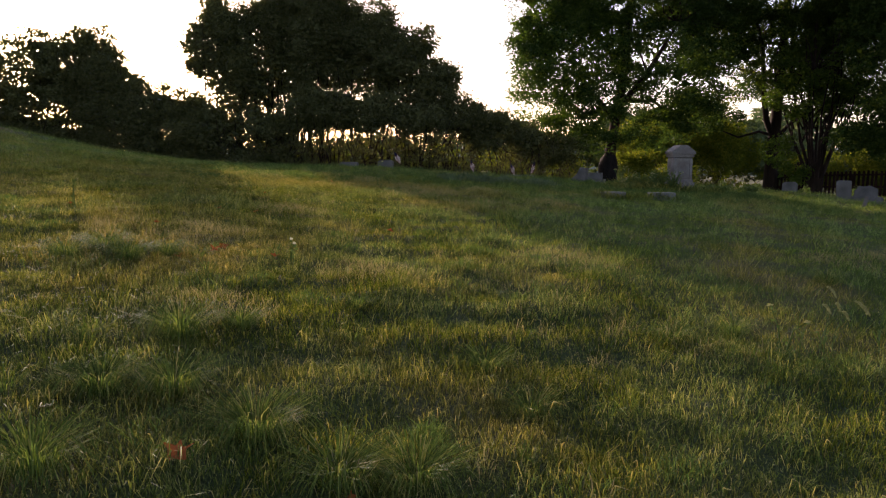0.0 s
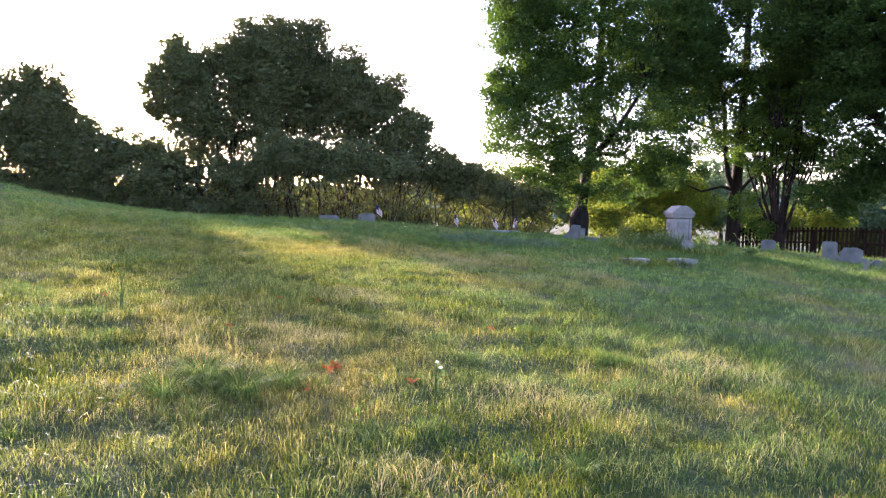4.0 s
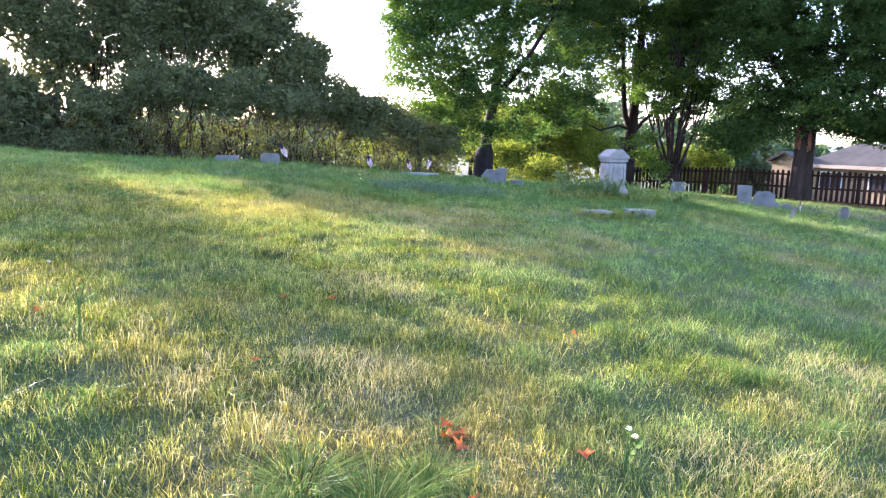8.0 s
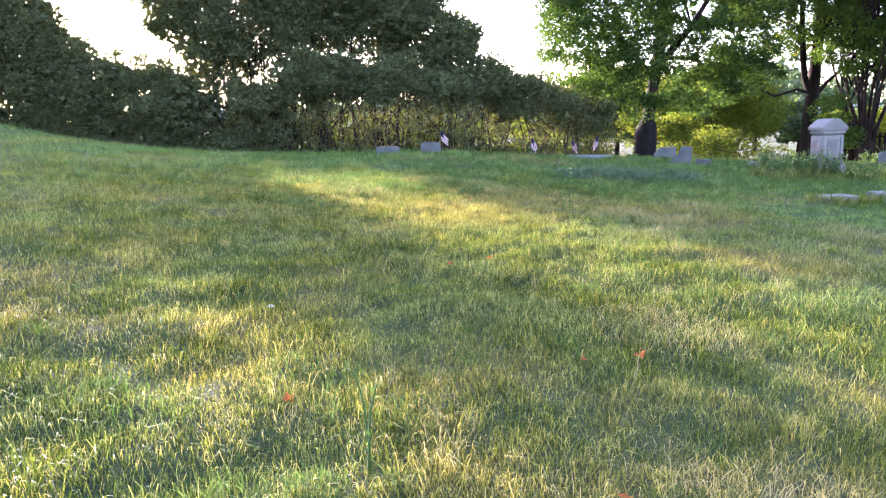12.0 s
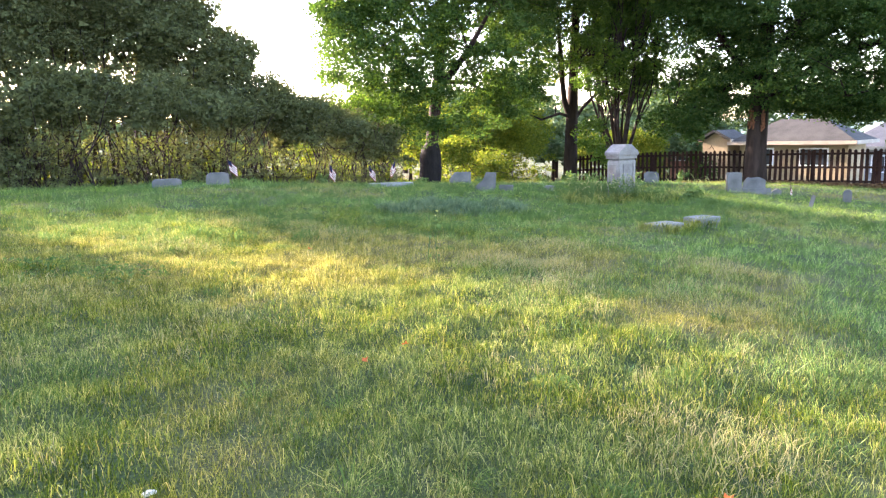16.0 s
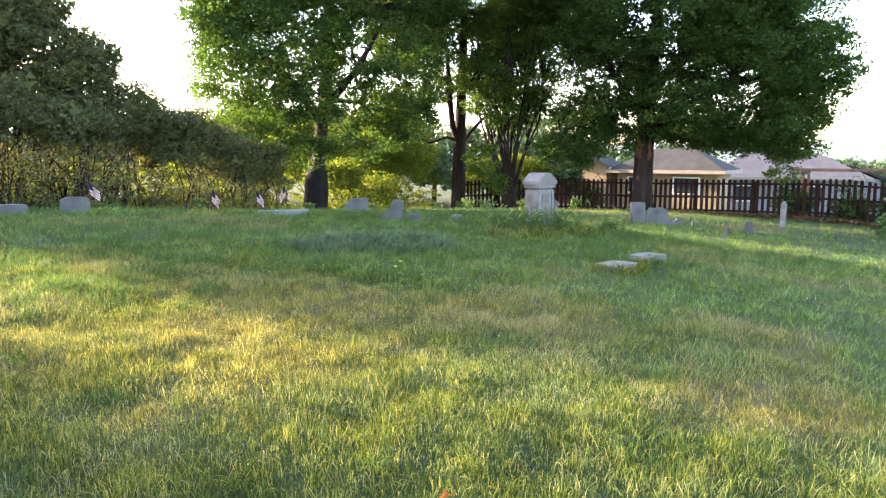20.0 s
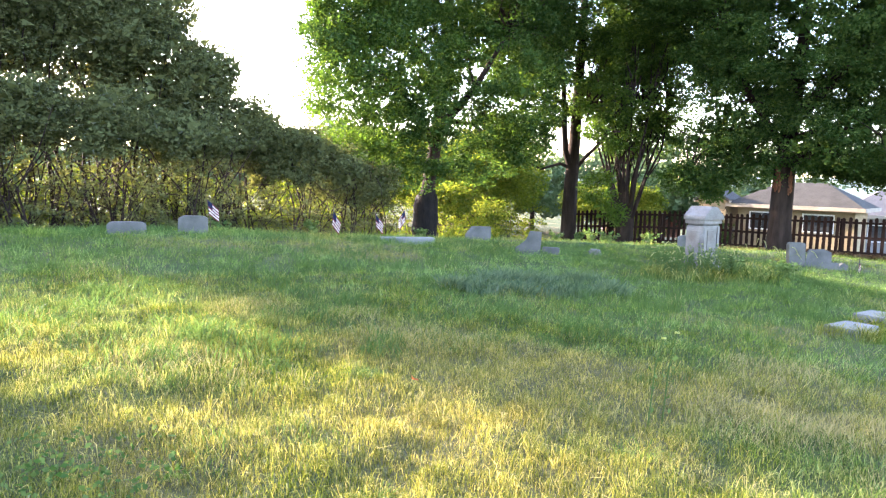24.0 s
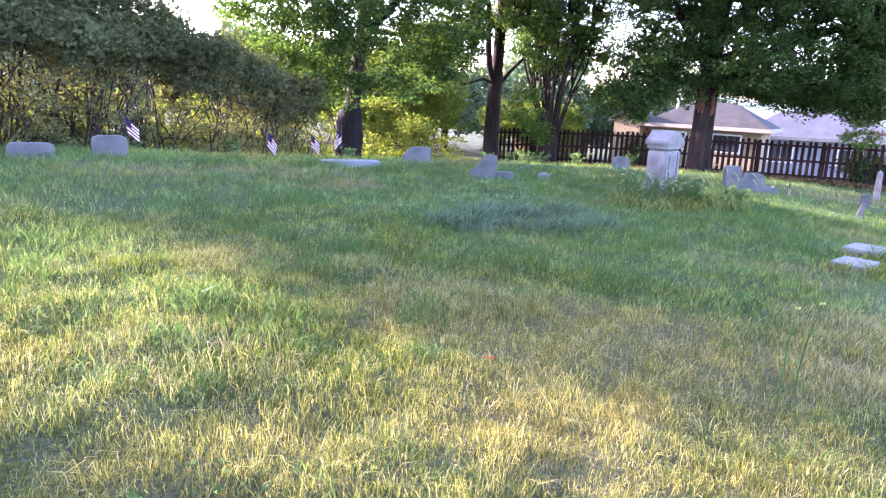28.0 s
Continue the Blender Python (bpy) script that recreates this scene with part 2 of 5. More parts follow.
M_WOODOLD = solid("weathered_timber", [(0.3, (0.045, 0.03, 0.025)), (0.7, (0.10, 0.07, 0.055))], 3.0, 0.85, 0.4, 30.0)
M_STEEL = solid("galvanised_steel", [(0.3, (0.32, 0.33, 0.34)), (0.7, (0.42, 0.43, 0.44))], 4.0, 0.45, 0.05, 60.0, metal=0.8)
M_RUST = foliage("fallen_red_leaf", [(0.0, (0.18, 0.04, 0.014)), (1.0, (0.28, 0.085, 0.03))], through=0.2)
M_LITTER = foliage("dead_brown_leaves", [(0.0, (0.05, 0.028, 0.015)), (0.7, (0.11, 0.065, 0.035)), (1.0, (0.19, 0.12, 0.06))], through=0.2)
M_SEED = foliage("pale_seed_heads", [(0.0, (0.19, 0.21, 0.10)), (1.0, (0.33, 0.34, 0.19))], through=0.4)
M_PETAL = foliage("white_petals", [(0.0, (0.62, 0.63, 0.55)), (1.0, (0.78, 0.78, 0.70))], through=0.3)
M_BLOOM = foliage("yellow_green_bloom", [(0.0, (0.34, 0.36, 0.12)), (1.0, (0.52, 0.52, 0.22))], through=0.4)
M_PAPER = solid("white_litter", [(0.3, (0.30, 0.30, 0.28)), (0.7, (0.42, 0.42, 0.40))], 9.0, 0.8, 0.2, 60.0)
M_FLAGW = foliage("flag_white", [(0.0, (0.46, 0.45, 0.44)), (1.0, (0.54, 0.53, 0.52))], through=0.3)
M_FLAGR = foliage("flag_red", [(0.0, (0.14, 0.035, 0.05)), (1.0, (0.18, 0.045, 0.06))], through=0.35)
M_FLAGB = foliage("flag_blue", [(0.0, (0.015, 0.018, 0.045)), (1.0, (0.02, 0.025, 0.06))], through=0.35)
M_GLASS = solid("dark_window_glass", [(0.3, (0.03, 0.035, 0.04)), (0.7, (0.05, 0.055, 0.06))], 2.0, 0.08, 0.0, 10.0)
# Pale bluish hill colour, with the haze painted in.
M_HILL = solid("haze_tinted_hill", [(0.35, (0.10, 0.14, 0.11)), (0.65, (0.17, 0.21, 0.17))], 0.25, 1.0, 1.0, 1.2)


# ---- builders ----
def mesh_of(name, verts, tris, mat, smooth=False):
    me = bpy.data.meshes.new(name)
    verts, tris = np.asarray(verts, np.float32).reshape(-1, 3), np.asarray(tris, np.int32).reshape(-1, 3)
    me.vertices.add(len(verts)), me.loops.add(tris.size), me.polygons.add(len(tris))
    me.vertices.foreach_set("co", verts.ravel())
    me.loops.foreach_set("vertex_index", tris.ravel())
    me.polygons.foreach_set("loop_start", np.arange(0, tris.size, 3, dtype=np.int32))
    if smooth:
        me.polygons.foreach_set("use_smooth", np.ones(len(tris), bool))
    me.update(calc_edges=True)
    me.validate()
    me.materials.append(mat)
    return me


def finish(bm, name, mat):
    me = bpy.data.meshes.new(name)
    bm.to_mesh(me)
    bm.free()
    me.materials.append(mat)
    return me


def part(name, data, mat, parent=None, label=""):
    if isinstance(data, bmesh.types.BMesh):
        data = finish(data, name, mat)
    ob = new(name, data)
    ob.parent = parent
    return tagged(ob, label)


def thing(name, m, label, category, group="", kind=""):
    ob = new(name)
    ob.matrix_basis = m
    ob.empty_display_size = 0.1
    return tagged(ob, label, category, group, kind)


def box(bm, sx, sy, sz, at=(0, 0, 0), bevel=0.0, turn=0.0, taper=1.0):
    """A block standing on at, tapered to its top."""
    made = bmesh.ops.create_cube(bm, size=1)["verts"]
    for v in made:
        k = taper if v.co.z > 0 else 1.0
        v.co = Vector((v.co.x * sx * k, v.co.y * sy * k, (v.co.z + 0.5) * sz))
    bmesh.ops.transform(bm, matrix=Matrix.Translation(at) @ Matrix.Rotation(turn, 4, "Z"), verts=made)
    if bevel:
        edges = list({e for v in made for e in v.link_edges})
        bmesh.ops.bevel(bm, geom=edges, offset=bevel, segments=2, affect="EDGES", profile=0.7)
    return bm


def block(*args, **kw):
    return box(bmesh.new(), *args, **kw)


def prism(outline, depth, bevel=0.0, rough=0.0, seed=0):
    """An upright plate: an outline in x and z, given a depth in y, edges eased and chipped."""
    bm = bmesh.new()
    face = bm.faces.new([bm.verts.new((x, -depth / 2, z)) for x, z in outline])
    made = bmesh.ops.extrude_face_region(bm, geom=[face])["geom"]
    bmesh.ops.translate(bm, vec=(0, depth, 0), verts=[g for g in made if isinstance(g, bmesh.types.BMVert)])
    bmesh.ops.recalc_face_normals(bm, faces=bm.faces)
    if bevel:
        bmesh.ops.bevel(bm, geom=list(bm.edges), offset=bevel, segments=2, affect="EDGES")
    if rough:
        bmesh.ops.triangulate(bm, faces=list(bm.faces))
        bmesh.ops.subdivide_edges(bm, edges=[e for e in bm.edges if e.calc_length() > 0.08], cuts=2)
        for v in bm.verts:
            v.co += rough * Vector(noise.noise_vector(v.co * 9 + Vector((seed * 7.1, 0, 0))))
    return bm


def tube(path, radii, sides=8):
    """Vertices and triangles of a tapering, bending tube."""
    path, vs, ts = [Vector(p) for p in path], [], []
    for k, (p, r) in enumerate(zip(path, radii)):
        ahead = (path[min(k + 1, len(path) - 1)] - path[max(k - 1, 0)]).normalized()
        side = ahead.cross(Vector((0.31, 0.95, 0.05))).normalized()
        up = side.cross(ahead)
        for s in range(sides):
            a = 2 * math.pi * s / sides
            vs.append(p + r * (math.cos(a) * side + math.sin(a) * up))
    for k in range(len(path) - 1):
        for s in range(sides):
            a, b = k * sides + s, k * sides + (s + 1) % sides
            ts += [(a, b, b + sides), (a, b + sides, a + sides)]
    return vs, ts


def tubes(list_of):
    vs, ts = [], []
    for path, radii, sides in list_of:
        v, t = tube(path, radii, sides)
        ts += [tuple(i + len(vs) for i in tri) for tri in t]
        vs += v
    return np.array([tuple(v) for v in vs]), np.array(ts)


def height(x, y):
    """The lie of the land: a knoll that falls away to the street side and behind the graves."""
    x, y = np.clip(np.asarray(x, float), -34, 40), np.clip(np.asarray(y, float), -14, 44)
    z = -0.1134 - 0.1047 * x + 0.0949 * y - 0.00128 * x * x + 0.00317 * x * y - 0.00213 * y * y
    u = y - 30 + 0.15 * (x - 4)
    z = z - 0.085 * np.log1p(np.exp(np.clip(u, -40, 40)))
    left = np.clip(-4 - x, 0, 14)
    z = z + 0.28 * np.exp(-((x + 4) ** 2) / 30 - ((y - 26) ** 2) / 18) + 0.26 * np.exp(-((x - 25.5) ** 2 + (y - 22) ** 2) / 26)
    for wave, turn, shift in ((0.75, 0.4, 0.3), (0.95, 1.6, 2.1), (1.3, 2.6, 4.0), (0.6, 2.1, 5.2)):
        z = z + 0.011 * np.sin(6.283 / wave * (x * math.cos(turn) + y * math.sin(turn)) + shift + 1.2 * np.sin(1.9 * x - 1.3 * y + shift))
    return z + 0.010 * left * left + 0.03 * np.sin(x * 0.9 + 1.3 * np.sin(y * 0.5)) * np.cos(y * 0.8)


def ground_at(x, y):
    return float(height(x, y))


def on_ground(x, y, rz=0.0, sink=0.0, rx=0.0, ry=0.0):
    return pose(x, y, ground_at(x, y) - sink, rx, ry, rz)


# ---- ground ----
def lay_ground():
    near_x, near_y = np.arange(-11, 9.9, 0.2), np.arange(-2, 21.9, 0.2)
    fx = np.concatenate([[-1500, -400, -150, -70], np.arange(-40, -11.1, 0.8), near_x, np.arange(10, 60.1, 0.8), [75, 150, 400, 1500]])
    fy = np.concatenate([[-1500, -400, -150, -70], np.arange(-40, -2.1, 0.8), near_y, np.arange(22, 60.1, 0.8), [75, 150, 400, 1500]])
    xs, ys = np.meshgrid(fx, fy)
    v = np.stack([xs, ys, height(xs, ys)], -1).reshape(-1, 3)
    i = np.arange(len(fx) * len(fy)).reshape(len(fy), len(fx))
    a, b, c, d = i[:-1, :-1].ravel(), i[:-1, 1:].ravel(), i[1:, 1:].ravel(), i[1:, :-1].ravel()
    t = np.concatenate([np.stack([a, b, c], -1), np.stack([a, c, d], -1)])
    ob = new("ground", mesh_of("ground", v, t, M_SOIL, True))
    tagged(ob, "uneven cemetery turf of green and straw-dry grass", "ground", kind="structure")


lay_ground()


# ---- grass ----
def field(x, y, scale, seed):
    """A smooth random field over the plan, about -1 to 1."""
    r = np.random.default_rng(seed)
    out = 0
    for k in range(7):
        a, f, p = r.uniform(0, 6.28), r.uniform(0.6, 1.7) / scale, r.uniform(0, 6.28)
        out = out + np.sin(6.28 * f * (x * math.cos(a) + y * math.sin(a)) + p)
    return out / 3.2


def blades(x, y, tall, wide, lean, seed, way=None, plain=False, droop=False):
    """Tapering blades rooted at x, y: curved or arching over, or plain ones of a single facet."""
    r = np.random.default_rng(seed)
    n = len(x)
    root = np.stack([x, y, height(x, y) - 0.01], -1)
    a, b = r.uniform(0, 6.283, n), r.uniform(0, 6.283, n)
    b = b if way is None else way + r.normal(0, 0.6, n)
    side = np.stack([np.cos(a), np.sin(a), 0 * a], -1) * (wide / 2)[:, None]
    bend = np.stack([np.cos(b) + 0.1, np.sin(b) - 0.1, 0 * b], -1) * (tall * lean * r.uniform(0.2, 1.0, n))[:, None]
    up = np.stack([0 * a, 0 * a, tall], -1)
    if droop:
        over = r.uniform(0, 1, n)[:, None]
        mid, tip = root + 0.78 * up + (0.3 + 0.25 * over) * bend, root + (1.0 - 0.45 * over) * up + (1.0 + 0.5 * over) * bend
    else:
        mid, tip = root + 0.55 * up + 0.28 * bend, root + 0.9 * up + bend
    if plain:
        return np.stack([root - 0.6 * side, root + 0.6 * side, tip], 1).reshape(-1, 3), np.arange(3 * n)
    v = np.stack([root, mid - side, mid + side, tip], 1)
    base = (np.arange(n) * 4)[:, None, None]
    t = base + np.array([(0, 2, 1), (1, 2, 3)])[None]
    return v.reshape(-1, 3), t.reshape(-1, 3)


def scatter(count, x0, x1, y0, y1, keep, seed):
    r = np.random.default_rng(seed)
    x, y = r.uniform(x0, x1, count), r.uniform(y0, y1, count)
    k = r.uniform(0, 1, count) < keep(x, y)
    return x[k], y[k]


def swath(x, y):
    """Metres from the strip of lawn that is walked along."""
    px, py = np.array([1.5, -2.5, -4.5, -4.5]), np.array([0.0, 4.5, 8.0, 16.0])
    best = np.full(np.shape(x), 99.0)
    for k in range(3):
        ax, ay, bx, by = px[k], py[k], px[k + 1], py[k + 1]
        s = np.clip(((x - ax) * (bx - ax) + (y - ay) * (by - ay)) / ((bx - ax) ** 2 + (by - ay) ** 2), 0, 1)
        best = np.minimum(best, np.hypot(x - ax - s * (bx - ax), y - ay - s * (by - ay)))
    return best


def sow(name, count, area, keep, tall, wide, lean, mat, label, seed, bunch=18, spread=0.045, plain=False, droop=False):
    """Grass in bunches that fan outwards, with single blades between them."""
    x, y = scatter(count, *area, keep, seed)
    r = np.random.default_rng(seed + 50)
    n = len(x)
    k = r.integers(0, max(1, n // bunch), n)
    loose = r.uniform(0, 1, n) < 0.35
    size = r.uniform(0.5, 1.5, n)[k]
    cx, cy = x[k], y[k]
    way = r.uniform(0, 6.283, n)
    d = np.abs(r.normal(0, spread, n)) * size
    x, y = np.where(loose, x, cx + d * np.cos(way)), np.where(loose, y, cy + d * np.sin(way))
    clump = 1 + 0.26 * field(x, y, 1.3, 3) + 0.42 * field(x, y, 0.45, 4)
    h = tall * np.clip(clump, 0.4, 1.9) * r.uniform(0.5, 1.2, n) * np.where(loose, 0.75, 0.6 + 0.5 * size)
    v, t = blades(x, y, h, wide * r.uniform(0.7, 1.3, n), lean, seed + 90, way, plain, droop)
    ob = new(name, mesh_of(name, v, t, mat))
    tagged(ob, label, "grass", kind="stuff")


def short_turf(count, area, keep, tall, wide, seed):
    """The close carpet of the lawn: slim upright blades, each one facet, leaning every way."""
    x, y = scatter(count, *area, keep, seed)
    r = np.random.default_rng(seed + 1)
    n = len(x)
    a, b = r.uniform(0, 6.283, n), r.uniform(0, 6.283, n)
    h = tall * r.uniform(0.45, 1.25, n) * np.clip(1 + 0.2 * field(x, y, 1.4, 3) + 0.32 * field(x, y, 0.5, 6), 0.45, 1.6)
    reach = h * r.uniform(0.05, 0.75, n)
    root = np.stack([x, y, height(x, y) - 0.005], -1)
    side = np.stack([np.cos(a), np.sin(a), 0 * a], -1) * (wide * r.uniform(0.3, 0.6, n))[:, None]
    tip = root + np.stack([reach * np.cos(b), reach * np.sin(b), h * r.uniform(0.75, 1.05, n)], -1)
    v = np.stack([root - side, root + side, tip], 1).reshape(-1, 3)
    tagged(new("short_turf", mesh_of("short_turf", v, np.arange(3 * n), M_TURF)), "close carpet of short green and straw-pale turf", "grass", kind="stuff")


near = lambda x, y: np.clip(1.3 - swath(x, y) / 5.0, 0, 1)
middle = lambda x, y: np.clip(swath(x, y) / 4 - 0.5, 0, 1) * np.clip(1.5 - swath(x, y) / 14, 0.0, 1)
beyond = lambda x, y: np.clip(swath(x, y) / 9 - 0.6, 0, 1)
short_turf(1350000, (-11, 8, 2, 21), near, 0.062, 0.0062, 15)
sow("near_grass", 640000, (-11, 8, 2, 21), near, 0.085, 0.0040, 1.0, M_TURF, "fine green lawn grass growing uneven and long", 11, 16, 0.05, droop=True)
sow("open_grass", 720000, (-14, 14, 2, 28), middle, 0.118, 0.0088, 1.0, M_FIELD, "long green and yellowing grass on the knoll", 12, 14, 0.08, True)
sow("back_grass", 250000, (-20, 27, 4, 41), beyond, 0.12, 0.018, 0.9, M_FIELD, "rough grass round the far graves and fence", 13, 12, 0.14, True)
dry_at = lambda x, y: np.clip(0.9 - swath(x, y) / 12, 0, 1) * np.clip(field(x, y, 3.2, 8) * 1.6 - 0.05, 0, 1)
sow("dry_grass", 230000, (-12, 12, -2, 24), dry_at, 0.11, 0.003, 1.0, M_DRY, "pale dry seed stalks standing among the grass", 14, droop=True)


def tuft_patch(name, spots, count, tall, wide, mat, label, seed):
    r = np.random.default_rng(seed)
    xs, ys, hs = [], [], []
    for x, y, rad, k in spots:
        n = int(count * k)
        a, d = r.uniform(0, 6.283, n), rad * np.sqrt(r.uniform(0, 1, n))
        xs.append(x + d * np.cos(a)), ys.append(y + d * np.sin(a)), hs.append(tall * k ** 0.3 * (1.15 - 0.5 * d / rad))
    x, y, h = np.concatenate(xs), np.concatenate(ys), np.concatenate(hs)
    v, t = blades(x, y, h * r.uniform(0.6, 1.2, len(x)), wide * r.uniform(0.7, 1.3, len(x)), 1.0, seed + 1)
    tagged(new(name, mesh_of(name, v, t, mat)), label, "grass", kind="stuff")


def fountains(name, spots, mat, label, seed):
    """Tussocks: long narrow blades that rise from one root and arch over outwards."""
    r = np.random.default_rng(seed)
    vs, ts, base = [], [], 0
    for x, y, size, count in spots:
        z = ground_at(x, y)
        a = r.uniform(0, 6.283, count)
        length, arch = size * r.uniform(0.35, 1.25, count), r.uniform(0.55, 1.3, count)
        out = np.stack([np.cos(a), np.sin(a), 0 * a], -1)
        side = np.stack([-np.sin(a), np.cos(a), 0 * a], -1) * (0.0017 * r.uniform(0.7, 1.5, count))[:, None]
        root = np.array([x, y, z]) + out * (0.4 * size * r.uniform(0, 1, count) ** 0.7)[:, None]
        low = root + (out * (0.22 * arch)[:, None] + np.array([0, 0, 0.38])) * length[:, None]
        high = root + (out * (0.58 * arch)[:, None] + np.array([0, 0, 0.54])) * length[:, None]
        tip = high + (out * (0.42 * arch)[:, None] + np.array([0, 0, 1.0]) * (0.06 - 0.34 * arch)[:, None]) * length[:, None]
        vs.append(np.stack([root, low - side, low + side, high - 0.8 * side, high + 0.8 * side, tip], 1).reshape(-1, 3))
        ts.append(base + ((np.arange(count) * 6)[:, None, None] + np.array([(0, 2, 1), (1, 2, 4), (1, 4, 3), (3, 4, 5)])[None]).reshape(-1, 3))
        base += 6 * count
    tagged(new(name, mesh_of(name, np.concatenate(vs), np.concatenate(ts), mat)), label, "grass", kind="stuff")


rt = np.random.default_rng(91)
clumps = [(rt.uniform(-7, 5), 3 + 17 * rt.uniform(0, 1) ** 1.4, rt.uniform(0.12, 0.24), int(rt.uniform(40, 85))) for _ in range(330)]
clumps = [(x, y, 0.8 * size, n) for x, y, size, n in clumps if swath(np.array(x), np.array(y)) < 4.6]
fountains("tussock_grass", clumps[::2], M_TURF, "arching tussocks of long fine grass in the lawn", 92)
big = [(-0.74, 2.95, 0.3), (-1.59, 3.23, 0.26), (-1.24, 3.26, 0.26), (-1.44, 2.44, 0.28), (-0.32, 2.64, 0.26), (-0.01, 2.74, 0.26), (-1.53, 4.05, 0.3), (0.3, 4.2, 0.22), (0.53, 3.62, 0.2),
       (-0.64, 5.1, 0.18), (-1.25, 4.33, 0.2), (1.65, 5.12, 0.22), (2.2, 5.4, 0.24), (-2.72, 5.88, 0.28), (-2.48, 6.08, 0.22), (-3.01, 6.05, 0.28), (-3.18, 5.71, 0.26), (4.0, 7.7, 0.26)]
fountains("green_tussocks", clumps[1::2] + [(x, y, size, int(1700 * size)) for x, y, size in big], M_TUSSOCK, "green tussocks of broad arching grass", 94)
r = np.random.default_rng(77)
loose = [(r.uniform(-7, 6), r.uniform(1, 21), r.uniform(0.12, 0.35), r.uniform(0.4, 1.0)) for _ in range(210)]
tuft_patch("coarse_grass", loose + [(-3.06, 5.55, 0.45, 1.5), (1.05, 9.2, 0.5, 1.2), (2.7, 17.4, 0.3, 1.2), (4.0, 7.7, 0.7, 1.4), (0.5, 2.6, 0.4, 1.2), (-1.0, 2.8, 0.4, 1.4),
           (2.4, 4.9, 0.5, 1.3), (0.0, 20.3, 0.6, 1.3), (6.2, 18.6, 0.8, 1.5), (7.6, 19.2, 0.8, 1.5), (8.5, 17.6, 0.9, 1.4), (5.2, 14.2, 0.7, 1.2)], 210, 0.13, 0.0048, M_LUSH,
           "coarse dark green tufts of broad grass blades", 21)
tuft_patch("tall_grass", [(4.2 + 0.21 * k, 20.9 + 0.3 * math.sin(2.3 * k), 0.32, 0.9) for k in range(15)] + [(6.9, 21.35, 0.3, 0.8), (5.4, 21.7, 0.3, 1.0)], 150, 0.36, 0.012, M_TURF,
           "tall rank grass grown up round the monument", 25)
tuft_patch("matted_grass", [(-0.6 + 0.17 * k + 0.12 * math.sin(5 * k), 19.6 + 0.02 * k + 0.5 * math.sin(3 * k), 0.16 + 0.1 * (k % 3), 0.6 + 0.3 * (k % 4)) for k in range(18)], 240, 0.25, 0.02, M_MAT,
           "thick bluish mat of broad grass on the knoll", 27)
rough = [(r.uniform(-8, 10), r.uniform(16.5, 27), r.uniform(0.15, 0.45), r.uniform(0.4, 1.1)) for _ in range(500)]
tuft_patch("rough_tufts", rough, 95, 0.21, 0.008, M_LUSH, "uneven tufts of longer grass over the knoll", 33)
tuft_patch("slab_grass", [(3.15 + 0.12 * k, 16.42 + 0.02 * k, 0.12, 1.0) for k in range(6)] + [(4.3 + 0.12 * k, 16.95 + 0.02 * k, 0.12, 1.0) for k in range(6)] + [(3.0, 16.6, 0.12, 1.0), (3.02, 16.8, 0.12, 0.9), (4.15, 17.15, 0.12, 1.0)], 90, 0.27, 0.007, M_TURF,
           "longer grass grown up round the flat slabs", 29)
tuft_patch("straw_tufts", [(-2.2, 9.6, 0.6, 2), (0.5, 12.4, 0.8, 2), (-0.9, 13.2, 0.6, 2), (-2.4, 17.2, 0.6, 2), (0.4, 15.4, 0.5, 2), (1.6, 13.6, 0.7, 2), (-0.7, 6.2, 0.5, 2), (-2.6, 7.4, 0.5, 2),
           (-1.6, 4.6, 0.5, 1.6), (1.2, 7.6, 0.6, 2), (-4.4, 16.5, 0.6, 1.6), (4.9, 9.3, 0.5, 1.6), (5.8, 10.0, 0.5, 1.6), (6.7, 10.6, 0.5, 1.6), (-1.0, 14.4, 0.55, 2.6), (-0.5, 14.1, 0.45, 2.2), (-3.5, 18.6, 0.5, 1.6), (-2.6, 18.2, 0.4, 1.4)], 360, 0.12, 0.0035, M_DRY, "straw-coloured tufts of fine dead grass", 23)


# ---- trees ----
def leaf_cloud(centres, radii, per, size, seed, flat=0.6, facets=2):
    """Leaves hung in clusters: small folded plates, turned every way, with gaps between the clusters."""
    r = np.random.default_rng(seed)
    c = np.repeat(centres, per, 0)
    n = len(c)
    off = r.normal(0, 1, (n, 3))
    off *= (r.uniform(0, 1, n) ** 0.4 / np.linalg.norm(off, axis=1))[:, None] * np.repeat(radii, per)[:, None]
    off[:, 2] *= flat
    p = c + off
    a, b = r.normal(0, 1, (n, 3)), r.normal(0, 1, (n, 3))
    a[:, 2] *= 0.6
    a /= np.linalg.norm(a, axis=1)[:, None]
    b -= (a * b).sum(1)[:, None] * a
    b /= np.linalg.norm(b, axis=1)[:, None]
    s = (size * r.uniform(0.6, 1.35, n))[:, None]
    fold = np.cross(a, b) * s * 0.18
    if facets == 1:
        return np.stack([p - a * s, p + a * s * 0.55 - b * s * 0.7, p + a * s * 0.8 + b * s * 0.62], 1).reshape(-1, 3), np.arange(3 * n)
    v = np.stack([p - a * s, p - b * s * 0.62 + fold, p + a * s, p + b * s * 0.62 + fold], 1).reshape(-1, 3)
    t = (np.arange(n) * 4)[:, None, None] + np.array([(0, 1, 2), (0, 2, 3)])[None]
    return v, t.reshape(-1, 3)


